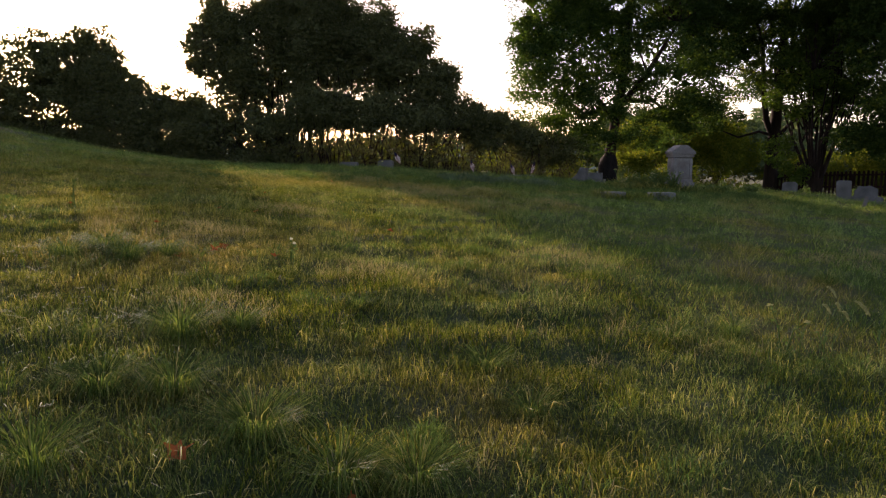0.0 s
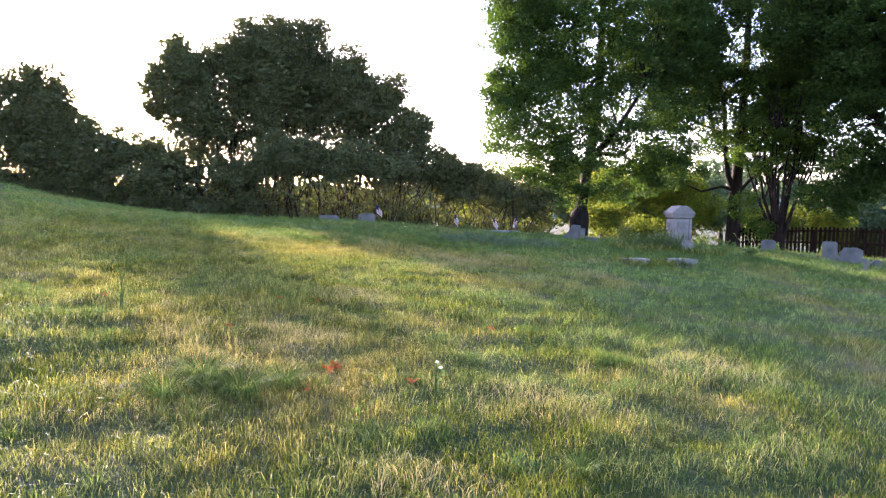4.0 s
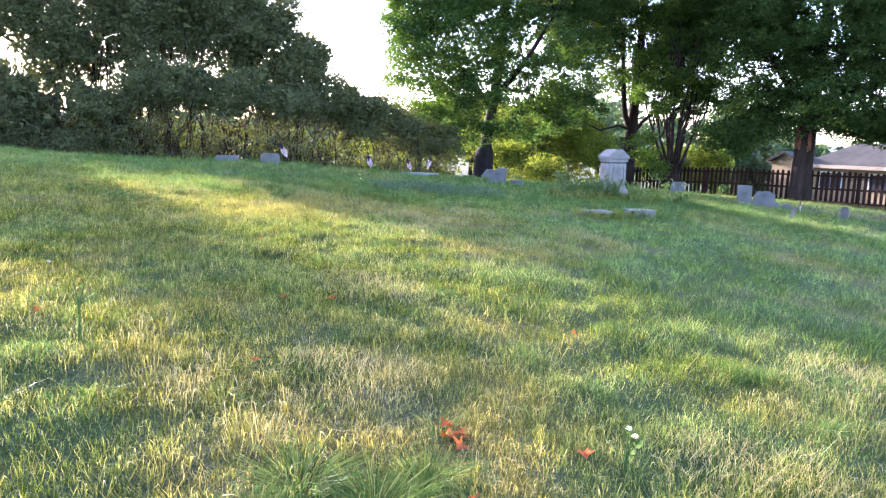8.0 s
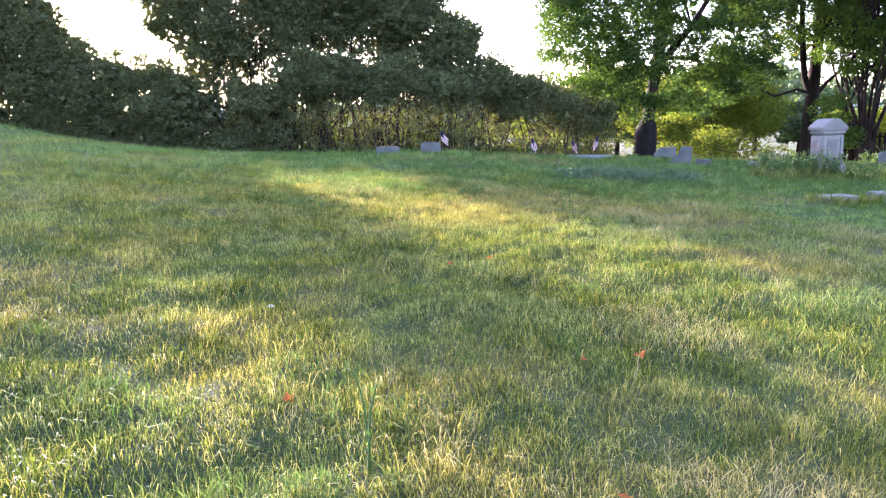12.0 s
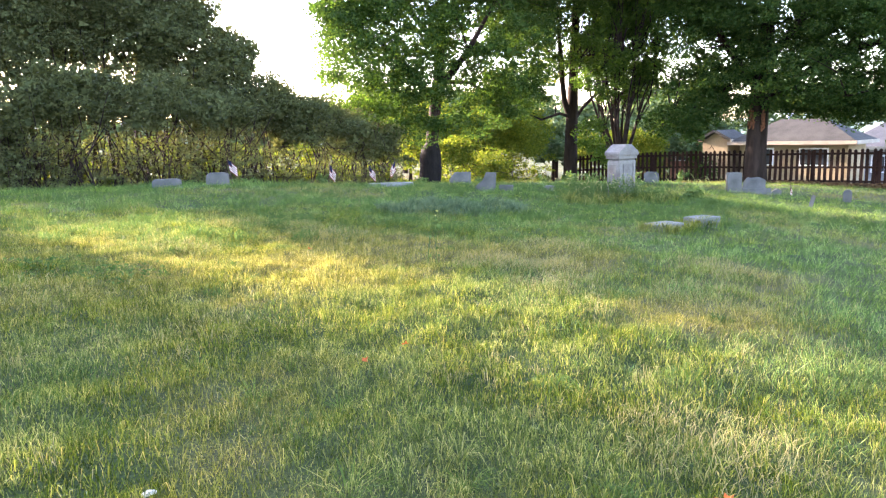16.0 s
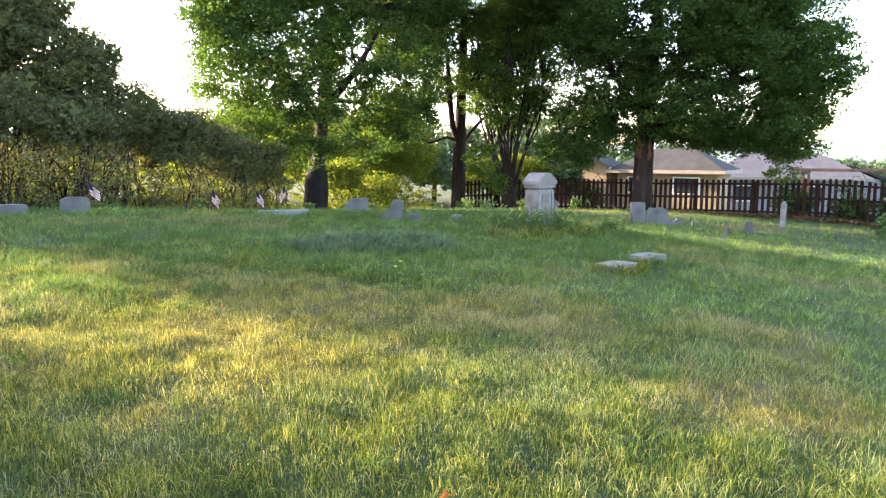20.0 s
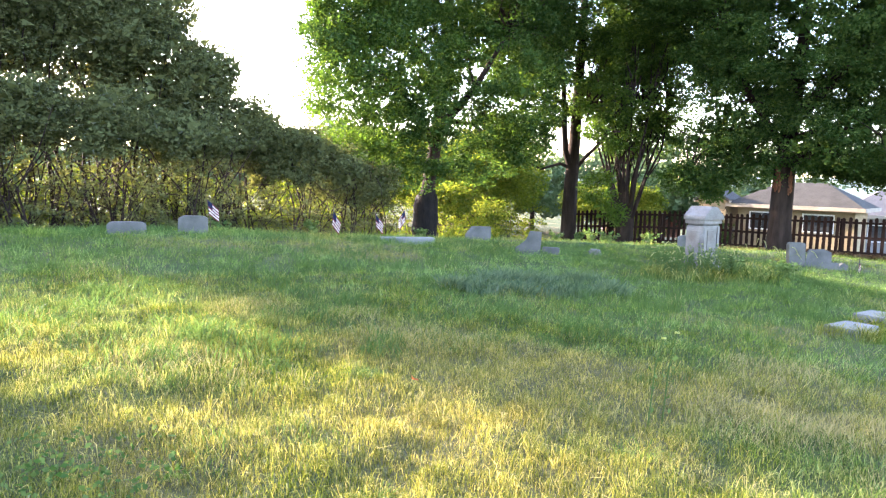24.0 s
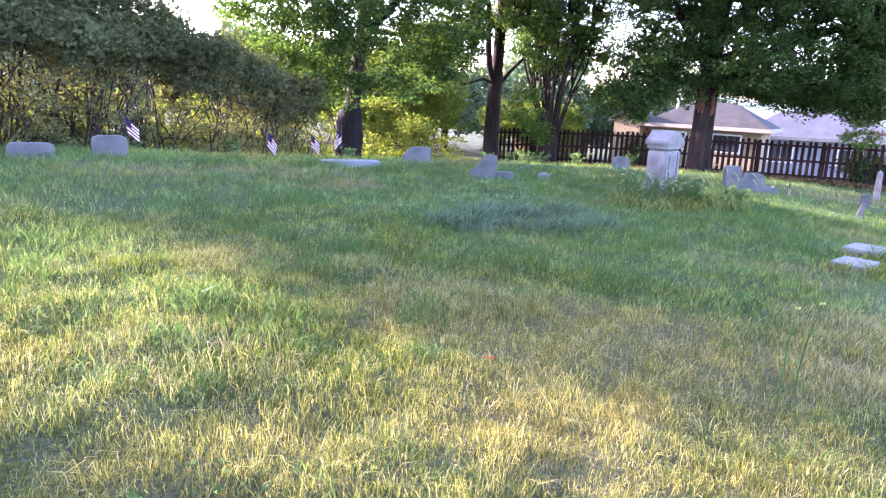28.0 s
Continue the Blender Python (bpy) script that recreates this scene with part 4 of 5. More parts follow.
# ---- graves ----
def monument(x, y, rz):
    t = thing("monument", on_ground(x, y, rz, 0.05), "square-shouldered pale granite monument with a gabled cap", "monument")
    w, d = 0.62, 0.37
    part("plinth", block(w + 0.12, d + 0.12, 0.30, bevel=0.012), M_MARBLE, t)
    part("base_course", block(w + 0.06, d + 0.06, 0.09, (0, 0, 0.302), 0.02, taper=0.97), M_MARBLE, t)
    part("die", block(w, d, 0.62, (0, 0, 0.394), 0.014), M_MARBLE, t)
    for s in (-1, 1):
        for k in (-1, 1):
            part("pilaster", block(0.08, 0.024, 0.58, (k * (w / 2 - 0.06), s * (d / 2 + 0.008), 0.41), 0.004), M_MARBLE, t)
        part("front_panel", block(w - 0.30, 0.02, 0.46, (0, s * (d / 2 + 0.006), 0.47), 0.004), M_MARBLE, t)
        part("side_panel", block(0.02, d - 0.12, 0.44, (s * (w / 2 + 0.006), 0, 0.48), 0.004), M_MARBLE, t)
    for k in range(4):
        part("letter_bar", block(0.08, 0.012, 0.08, (-0.165 + 0.11 * k, -d / 2 - 0.064, 0.14), 0.004), M_GRANITE, t, "raised carved letter")
    # Darker stone on this recess paints the shadow cast by the cap.
    part("frieze", block(w - 0.03, d - 0.03, 0.04, (0, 0, 1.016), 0.006), M_GRANITE, t, "narrow recessed band, darker to paint the cap's shadow")
    part("cornice", block(w + 0.06, d + 0.06, 0.08, (0, 0, 1.058), 0.012), M_MARBLE, t, "moulded band")
    part("cap", prism([(-w / 2 - 0.065, 1.14), (w / 2 + 0.065, 1.14), (w / 2 + 0.065, 1.22), (0.10, 1.41), (-0.10, 1.41), (-w / 2 - 0.065, 1.22)], d + 0.12, 0.012), M_MARBLE, t, "gabled cap stone")


monument(6.38, 21.93, 13)


def headstone(x, y, rz, outline, depth, label, sink=0.12, mat=None, rx=0.0, ry=0.0, base=None, group=""):
    t = thing("headstone", on_ground(x, y, rz, sink, rx, ry), label, "gravestone", group)
    part("slab", prism(outline, depth, 0.012, 0.006, int(abs(x * 10))), mat or M_GRANITE, t)
    if base:
        part("base", block(base[0], base[1], base[2], bevel=0.015), mat or M_GRANITE, t)


ROW = "headstones on the knoll"
headstone(4.9, 28.6, -25, [(-0.36, 0), (0.36, 0), (0.36, 0.52), (-0.17, 0.52), (-0.35, 0.29)], 0.16, "grey headstone with a sloping cut shoulder", group=ROW)
headstone(3.75, 24.4, -38, [(-0.29, 0), (0.26, 0), (0.26, 0.66), (0.0, 0.66), (-0.08, 0.44), (-0.28, 0.26)], 0.15, "grey headstone broken along one edge", group=ROW, ry=4)
headstone(4.45, 24.5, -35, [(-0.19, 0), (0.19, 0), (0.19, 0.29), (-0.19, 0.30)], 0.16, "low dark footstone in the grass", group=ROW)
headstone(-3.0, 26.25, -10, [(-0.29, 0), (0.29, 0), (0.28, 0.40), (0.17, 0.44), (-0.18, 0.44), (-0.28, 0.39)], 0.2, "pale grey headstone beside a small flag", group=ROW)
headstone(-4.25, 25.7, -8, [(-0.34, 0), (0.34, 0), (0.33, 0.31), (0.25, 0.34), (-0.28, 0.34), (-0.33, 0.30)], 0.2, "wide low headstone in front of the hedge", group=ROW)
headstone(12.3, 28.1, -40, [(-0.26, 0), (0.26, 0), (0.26, 0.50), (0.16, 0.57), (-0.16, 0.57), (-0.26, 0.50)], 0.15, "dark weathered headstone below the fence", group=ROW)
headstone(12.4, 24.2, -28, [(-0.22, 0), (0.22, 0), (0.22, 0.72), (0.16, 0.74), (-0.18, 0.75), (-0.22, 0.71)], 0.2, "upright grey stone among broken ones", ry=-3, group=ROW)
headstone(12.95, 23.95, -38, [(-0.33, 0), (0.34, 0), (0.33, 0.52), (0.12, 0.61), (-0.10, 0.58), (-0.20, 0.60), (-0.32, 0.42)], 0.18, "broken headstone with a jagged top", rx=-6, base=(0.95, 0.46, 0.25), group=ROW)
headstone(13.6, 23.72, -30, [(-0.2, 0), (0.2, 0), (0.18, 0.26), (0.04, 0.32), (-0.18, 0.14)], 0.16, "small broken wedge of gravestone", group=ROW)
headstone(10.87, 20.13, -50, [(-0.05, 0), (0.05, 0), (0.05, 0.42), (0.015, 0.45), (-0.05, 0.43)], 0.06, "thin white marker leaning over", mat=M_MARBLE, ry=14)
headstone(13.7, 21.25, -55, [(-0.11, 0), (0.11, 0), (0.11, 0.42), (0.06, 0.5), (-0.06, 0.5), (-0.11, 0.42)], 0.09, "short rounded marker stone")
headstone(9.4, 14.4, -40, [(-0.27, 0), (0.27, 0), (0.27, 0.56), (0.18, 0.64), (0.0, 0.67), (-0.18, 0.64), (-0.26, 0.55)], 0.18, "low round-shouldered grey stone", group="pair of low stones")
headstone(10.45, 15.0, -40, [(-0.27, 0), (0.27, 0), (0.27, 0.55), (0.19, 0.62), (0.0, 0.65), (-0.19, 0.62), (-0.27, 0.54)], 0.18, "low round-shouldered grey stone", group="pair of low stones")


def post_stone(x, y, rz, w, tall, label):
    t = thing("grave_post", on_ground(x, y, rz, 0.1), label, "gravestone")
    part("shaft", block(w, w, tall - w * 0.55, bevel=0.02, taper=0.92), M_MARBLE, t)
    part("point", block(w * 0.95, w * 0.95, w * 0.55, (0, 0, tall - w * 0.55 + 0.002), 0.01, taper=0.15), M_MARBLE, t)


post_stone(18.2, 22.95, 20, 0.18, 1.0, "slim pale post stone with a blunt top")
post_stone(22.0, 21.1, 25, 0.44, 1.62, "tall pale square pillar with a pointed top")


def flat_slab(x, y, rz, sx, sy, label, tall=0.34, top=None):
    t = thing("ledger_slab", on_ground(x, y, rz, 0.06) if top is None else pose(x, y, top - tall, 0, 0, rz), label, "gravestone", "flat slabs")
    part("slab", block(sx, sy, tall, bevel=0.02), M_SLAB, t)


flat_slab(3.38, 16.70, 8, 0.56, 0.40, "flat pale slab set level in the grass", top=0.83)
flat_slab(4.64, 17.16, 8, 0.54, 0.40, "flat pale slab lying next to its pair", top=0.81)
flat_slab(1.75, 26.4, -15, 1.25, 0.4, "long low ledger stone sunk in grass", 0.18)
t = thing("rock", on_ground(6.2, 25.1, 30, 0.05), "small rounded white stone in the grass", "stone")
part("stone", prism([(-0.2, 0), (0.2, 0), (0.18, 0.16), (0.05, 0.22), (-0.14, 0.19)], 0.25, 0.04, 0.02, 3), M_MARBLE, t)


def flag(x, y, rz, tall, seed, sway=0.0, spread=1.0):
    """A little grave flag hanging half-furled from a stick."""
    r = random.Random(seed)
    t = thing("grave_flag", on_ground(x, y, rz, 0.05, 0, sway), "small striped red and white flag on a stick", "flag", "grave flags")
    bm = bmesh.new()
    bmesh.ops.create_cone(bm, cap_ends=True, segments=8, radius1=0.006, radius2=0.005, depth=tall + 0.06, matrix=Matrix.Translation((0, 0, (tall + 0.06) / 2)))
    part("stick", bm, M_WOODOLD, t)
    bm = bmesh.new()
    bmesh.ops.create_uvsphere(bm, u_segments=8, v_segments=6, radius=0.012, matrix=Matrix.Translation((0, 0, tall + 0.065)))
    part("finial", bm, M_WOODOLD, t)

    def spot(u, v):
        fold = 0.05 * math.sin(9 * u + 2 * v + seed)
        return Vector((0.008 + (0.19 * u - 0.03 * v * u) * spread, fold * u * spread, tall - 0.02 - 0.32 * v - 0.24 * u * (1 - 0.25 * v)))

    stripes = 9
    for k in range(stripes):
        bm = bmesh.new()
        u0 = 0.42 if k < 4 else 0.0
        grid = [[bm.verts.new(spot(u0 + (1 - u0) * i / 8, (k + j) / stripes)) for i in range(9)] for j in range(2)]
        for i in range(8):
            bm.faces.new((grid[0][i], grid[0][i + 1], grid[1][i + 1], grid[1][i]))
        part("stripe", bm, M_FLAGR if k % 2 == 0 else M_FLAGW, t)
    bm = bmesh.new()
    grid = [[bm.verts.new(spot(0.42 * i / 4, 4 * j / 3 / stripes)) for i in range(5)] for j in range(4)]
    for j in range(3):
        for i in range(4):
            bm.faces.new((grid[j][i], grid[j][i + 1], grid[j + 1][i + 1], grid[j + 1][i]))
    part("canton", bm, M_FLAGB, t, "dark blue corner field")


flag(0.04, 26.8, -20, 0.66, 1, 4)
flag(1.65, 28.05, -30, 0.70, 2, -3)
flag(2.62, 28.4, 140, 0.78, 3, 3)
flag(-2.62, 26.35, -10, 0.74, 4, -8)
flag(13.9, 23.4, -40, 0.42, 5, 0, 0.3)

# ---- fence ----
FX0, FY0, FX1, FY1 = 16.3, 39.9, 26.6, 18.7
FLEN = math.hypot(FX1 - FX0, FY1 - FY0)
FDIR = math.degrees(math.atan2(FY1 - FY0, FX1 - FX0))
FENCE_H = 1.50
FENCE_FOOT = [0.24, 0.18, 0.10, 0.04, 0.03, 0.10, 0.22, 0.25, 0.25]  # gap under the boards, from end to end


def fence_spot(s, off=0.0):
    k = s / FLEN
    a = radians(FDIR)
    return FX0 + (FX1 - FX0) * k - off * math.sin(a), FY0 + (FY1 - FY0) * k + off * math.cos(a)


def foot_gap(s):
    return float(np.interp(s / FLEN, np.linspace(0, 1, len(FENCE_FOOT)), FENCE_FOOT))


def build_fence():
    f = thing("fence", Matrix(), "dark brown board fence with gapped upright pickets", "fence")
    me = finish(prism([(-0.062, 0), (0.062, 0), (0.062, FENCE_H - 0.05), (0.03, FENCE_H), (-0.03, FENCE_H), (-0.062, FENCE_H - 0.05)], 0.022), "picket", M_FENCE)
    r = random.Random(3)
    for k in range(int(FLEN / 0.222)):
        x, y = fence_spot(0.1 + 0.222 * k, -0.035)
        ob = part("picket", me, None, f)
        ob.matrix_basis = pose(x, y, ground_at(x, y) + foot_gap(0.1 + 0.222 * k) + r.uniform(-0.02, 0.02), 0, r.uniform(-1.2, 1.2), FDIR)
    span = 2.4
    post = finish(block(0.11, 0.11, FENCE_H + 0.10, bevel=0.008), "post", M_FENCE)
    for k in range(int(FLEN / span) + 1):
        x, y = fence_spot(k * span, 0.085)
        part("post", post, None, f).matrix_basis = pose(x, y, ground_at(x, y) - 0.1, 0, 0, FDIR)
        if k * span + span > FLEN:
            break
        (ax, ay), (bx, by) = fence_spot(k * span, 0.0), fence_spot(k * span + span, 0.0)
        az, bz = ground_at(ax, ay) + foot_gap(k * span), ground_at(bx, by) + foot_gap(k * span + span)
        for h in (0.12, 0.70, 1.27):
            bm = block(span, 0.045, 0.09, bevel=0.004)
            rail = part("rail", bm, M_FENCE, f)
            rail.matrix_basis = pose((ax + bx) / 2, (ay + by) / 2, (az + bz) / 2 + h, 0, math.degrees(math.atan2(az - bz, span)), FDIR)


build_fence()


# ---- houses ----
def house(name, x, y, rz, floor, length, depth, eave, rise, wall, roof, label, windows, hang=0.45):
    t = thing(name, pose(x, y, floor, 0, 0, rz), label, "house")
    L, D = length / 2, depth / 2
    for s, nm in ((-1, "front_wall"), (1, "back_wall")):
        part(nm, block(length, 0.2, eave, (0, s * (D - 0.1), 0)), wall, t)
    for s in (-1, 1):
        part("gable_wall", prism([(-D + 0.2, 0), (D - 0.2, 0), (D - 0.2, eave), (0, eave + rise * 0.93), (-D + 0.2, eave)], 0.2), wall, t).matrix_basis = pose(s * (L - 0.1), 0, 0, 0, 0, 90)
    ang = math.atan2(rise, D)
    for s in (-1, 1):
        slope = math.hypot(D, rise) + hang
        bm = block(length + 2 * hang, slope, 0.14)
        ob = part("roof_slope", bm, roof, t)
        cy = s * (D + hang * math.cos(ang)) / 2
        ob.matrix_basis = pose(0, cy, eave + rise - math.tan(ang) * abs(cy), -s * math.degrees(ang), 0, 0)
        part("fascia", block(length + 2 * hang, 0.04, 0.18, (0, s * (D + hang * math.cos(ang) + 0.03), eave - math.tan(ang) * hang * math.cos(ang) - 0.06)), M_EAVE, t)
    for wx, ww, wz, wh in windows:
        win = part("window", block(ww + 0.14, 0.06, wh + 0.14, (wx, -D - 0.03, wz - 0.07)), M_WHITE, t)
        for s in (-1, 1):
            part("pane", block(ww / 2 - 0.03, 0.02, wh, (wx + s * ww / 4, -D - 0.065, wz)), M_GLASS, win)
    return t


def hip_house(name, x, y, rz, floor, length, depth, eave, rise, wall, roof, label, windows, hang=0.5):
    """A low house under a hipped roof: four slopes, eaves boards, walls all round, framed windows on the front."""
    t = thing(name, pose(x, y, floor, 0, 0, rz), label, "house")
    L, D = length / 2, depth / 2
    part("front_wall", block(length, 0.2, eave, (0, -D + 0.1, 0)), wall, t)
    part("back_wall", block(length, 0.2, eave, (0, D - 0.1, 0)), wall, t)
    for s in (-1, 1):
        part("side_wall", block(0.2, depth - 0.402, eave, (s * (L - 0.1), 0, 0)), wall, t)
    e, l, d, top = eave - 0.12, L + hang, D + hang, eave + rise
    ridge = max(0.3, L - D)
    a, b_, c, f = (-l, -d, e), (l, -d, e), (l, d, e), (-l, d, e)
    p, q = (-ridge, 0, top), (ridge, 0, top)
    for corners in ((a, b_, q, p), (c, f, p, q), (b_, c, q), (f, a, p)):
        bm = bmesh.new()
        face = bm.faces.new([bm.verts.new(v) for v in corners])
        made = bmesh.ops.extrude_face_region(bm, geom=[face])["geom"]
        bmesh.ops.translate(bm, vec=(0, 0, 0.12), verts=[g for g in made if isinstance(g, bmesh.types.BMVert)])
        bmesh.ops.recalc_face_normals(bm, faces=bm.faces)
        part("roof_slope", bm, roof, t)
    for s in (-1, 1):
        part("fascia", block(2 * l + 0.06, 0.04, 0.2, (0, s * (d + 0.03), e - 0.06)), M_EAVE, t)
        part("fascia", block(0.04, 2 * d, 0.2, (s * (l + 0.03), 0, e - 0.06)), M_EAVE, t)
    for wx, ww, wz, wh in windows:
        win = part("window", block(ww + 0.14, 0.06, wh + 0.14, (wx, -D - 0.032, wz - 0.07)), M_WHITE, t)
        for s in (-1, 1):
            part("pane", block(ww / 2 - 0.03, 0.02, wh, (wx + s * ww / 4, -D - 0.075, wz)), M_GLASS, win)
    return t


def placed_hip(name, corner, rz, long, deep, floor, eave_z, ridge_z, wall, roof, label, windows):
    """A hipped house set by the near corner of its eaves; long and deep are taken over the eaves."""
    a, hang = radians(rz), 0.5
    x = corner[0] - long / 2 * math.cos(a) - deep / 2 * math.sin(a)
    y = corner[1] - long / 2 * math.sin(a) + deep / 2 * math.cos(a)
    eave = eave_z + 0.12 - floor
    return hip_house(name, x, y, rz, floor, long - 2 * hang, deep - 2 * hang, eave, ridge_z - 0.12 - floor - eave, wall, roof, label, windows, hang)


placed_hip("ranch_house", (30.0, 33.6), -67, 6.8, 4.4, -0.95, 1.38, 2.75, M_WALL, M_ROOF, "long low cream house with a dull mauve shingle roof", [(-1.6, 1.2, 1.15, 0.85), (1.2, 1.4, 1.15, 0.85)])
placed_hip("house_wing", (40.4, 30.8), -52, 9.6, 5.4, -1.3, 0.88, 2.5, M_GREYWALL, M_ROOFPALE, "grey wing of the house under a pale hipped roof", [(-2.2, 1.3, 0.8, 0.9), (1.6, 1.3, 0.8, 0.9)])
house("porch_room", 28.2, 41.1, 205, -0.95, 2.6, 1.5, 2.62, 0.42, M_WALL, M_ROOF, "small cream gabled porch at the house end", [], 0.22)
house("neighbour_house", 46.0, 36.0, 40, -1.5, 6.0, 4.0, 2.3, 0.8, M_GREYWALL, M_ROOF, "small white house beyond the garden", [(-1, 1.0, 1.0, 1.0)], 0.3)
house("brick_house", 36.3, 56.6, -33, -1.7, 5.2, 6.0, 3.2, 0.7, M_BRICK, M_ROOF, "red brick house with white trim", [(-1.3, 0.9, 1.5, 1.0), (1.3, 0.9, 1.5, 1.0)])


def pergola(x, y, rz):
    t = thing("pergola", on_ground(x, y, rz, 0.1), "open timber frame behind the fence", "pergola")
    for s in (-1, 1):
        for d in (-1, 1):
            part("post", block(0.12, 0.12, 2.45, (s * 2.1, d * 1.2, 0), 0.006), M_WOODOLD, t)
        part("beam", block(0.12, 3.0, 0.16, (s * 2.1, 0, 2.452), 0.006), M_WOODOLD, t)
    for k in range(5):
        part("crossbeam", block(5.2, 0.06, 0.09, (0, -1.3 + 0.65 * k, 2.614), 0.004), M_WOODOLD, t)


pergola(29.3, 26.2, -66)


def street_lamp(x, y, rz, tall):
    t = thing("street_lamp", on_ground(x, y, rz, 0.2), "grey steel street lamp with a curved arm", "street lamp")
    v, f = tubes([([(0, 0, 0), (0, 0, tall * 0.6), (0, 0, tall)], [0.11, 0.09, 0.07], 10)])
    part("pole", mesh_of("pole", v, f, M_STEEL, True), None, t)
    v, f = tubes([([(0, 0, tall - 0.4), (0.5, 0, tall + 0.1), (1.3, 0, tall + 0.3), (2.0, 0, tall + 0.3)], [0.05, 0.045, 0.04, 0.035], 8)])
    part("arm", mesh_of("arm", v, f, M_STEEL, True), None, t)
    part("lantern", block(0.6, 0.26, 0.14, (2.2, 0, tall + 0.24), 0.04), M_STEEL, t)


street_lamp(40.0, 47.0, -30, 5.8)


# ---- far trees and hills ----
def far_tree(x, y, tall, wide, seed, label="tree beyond the houses with haze in its colour", mat=None):
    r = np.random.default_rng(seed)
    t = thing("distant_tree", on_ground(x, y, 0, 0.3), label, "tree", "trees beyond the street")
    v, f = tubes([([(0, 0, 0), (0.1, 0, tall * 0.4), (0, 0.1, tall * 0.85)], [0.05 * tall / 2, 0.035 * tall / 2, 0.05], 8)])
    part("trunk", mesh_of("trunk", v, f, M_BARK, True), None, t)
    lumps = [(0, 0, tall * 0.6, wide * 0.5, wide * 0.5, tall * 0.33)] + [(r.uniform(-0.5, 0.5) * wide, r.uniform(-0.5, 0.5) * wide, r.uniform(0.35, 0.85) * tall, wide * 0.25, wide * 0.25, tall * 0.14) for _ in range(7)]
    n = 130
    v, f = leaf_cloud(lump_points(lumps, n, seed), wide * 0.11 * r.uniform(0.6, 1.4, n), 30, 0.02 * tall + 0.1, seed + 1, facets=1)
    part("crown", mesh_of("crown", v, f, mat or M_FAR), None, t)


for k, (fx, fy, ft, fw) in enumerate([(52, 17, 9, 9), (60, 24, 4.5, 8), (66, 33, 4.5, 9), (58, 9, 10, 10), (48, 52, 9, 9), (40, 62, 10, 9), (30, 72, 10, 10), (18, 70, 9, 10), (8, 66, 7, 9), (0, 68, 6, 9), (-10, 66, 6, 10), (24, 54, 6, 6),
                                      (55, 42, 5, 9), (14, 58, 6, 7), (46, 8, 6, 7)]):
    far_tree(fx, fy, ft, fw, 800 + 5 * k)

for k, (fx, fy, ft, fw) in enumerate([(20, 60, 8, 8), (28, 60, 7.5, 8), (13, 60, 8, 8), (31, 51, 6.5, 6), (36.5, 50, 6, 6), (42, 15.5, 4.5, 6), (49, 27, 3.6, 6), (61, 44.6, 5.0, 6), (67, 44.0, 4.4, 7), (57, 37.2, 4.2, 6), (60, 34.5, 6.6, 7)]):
    far_tree(fx, fy, ft, fw, 1200 + 5 * k, "tree standing in a garden behind the fence, haze in its colour")


def hills():
    a = np.linspace(radians(-75), radians(115), 190)
    top = 10 + 4 * np.sin(a * 5 + 1) + 2 * np.sin(a * 17) + 1.0 * np.sin(a * 53 + 2)
    rows = []
    for k, (rad, z) in enumerate(((330, -6), (360, 0.55), (400, 0.9), (450, 1.0), (560, -0.3))):
        zz = np.full_like(a, -6.0) if k == 0 else top * z
        rows.append(np.stack([rad * np.sin(a), rad * np.cos(a), zz], -1))
    v = np.concatenate(rows)
    n = len(a)
    t = []
    for k in range(len(rows) - 1):
        i = np.arange(n - 1) + k * n
        t += [np.stack([i, i + 1, i + n + 1], -1), np.stack([i, i + n + 1, i + n], -1)]
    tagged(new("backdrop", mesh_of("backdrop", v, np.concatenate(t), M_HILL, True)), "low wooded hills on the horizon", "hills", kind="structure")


hills()


# ---- small things in the grass ----
def weed(x, y, tall, leaves, seed, label, broad=0.05, flower=None, lean=0.2):
    r = np.random.default_rng(seed)
    t = thing("weed", on_ground(x, y, 0, 0.02), label, "weed")
    arms, cs = [], []
    for k in range(max(2, leaves // 14)):
        a, d = r.uniform(0, 6.283), r.uniform(0, 0.12) * tall
        tx, ty = lean * tall * r.normal(), lean * tall * r.normal()
        p = [(d * math.cos(a), d * math.sin(a), 0), (d * math.cos(a) + tx * 0.4, d * math.sin(a) + ty * 0.4, tall * 0.6), (d * math.cos(a) + tx, d * math.sin(a) + ty, tall * r.uniform(0.8, 1.05))]
        arms.append((p, [0.006, 0.005, 0.003], 5))
        for s in np.linspace(0.2, 1, 9):
            cs.append(np.array(p[0]) * (1 - s) ** 2 + 2 * s * (1 - s) * np.array(p[1]) + s * s * np.array(p[2]))
    for a in arms:
        v, f = tubes([a])
        part("stalk", mesh_of("stalk", v, f, M_LUSH, True), None, t)
    cs = np.array(cs)
    v, f = leaf_cloud(cs, np.full(len(cs), broad * 1.8), max(1, leaves // 18), broad, seed + 1)
    part("foliage", mesh_of("foliage", v, f, M_WEED), None, t)
    if flower:
        for p, q, s in arms if flower is M_SEED else arms[:2]:
            v, f = leaf_cloud(np.array([p[-1]]), np.array([0.02 if flower is M_SEED else 0.013]), 26, 0.010, seed + 2)
            part("flower_head", mesh_of("flower_head", v, f, flower), None, t, "small pale flower head")


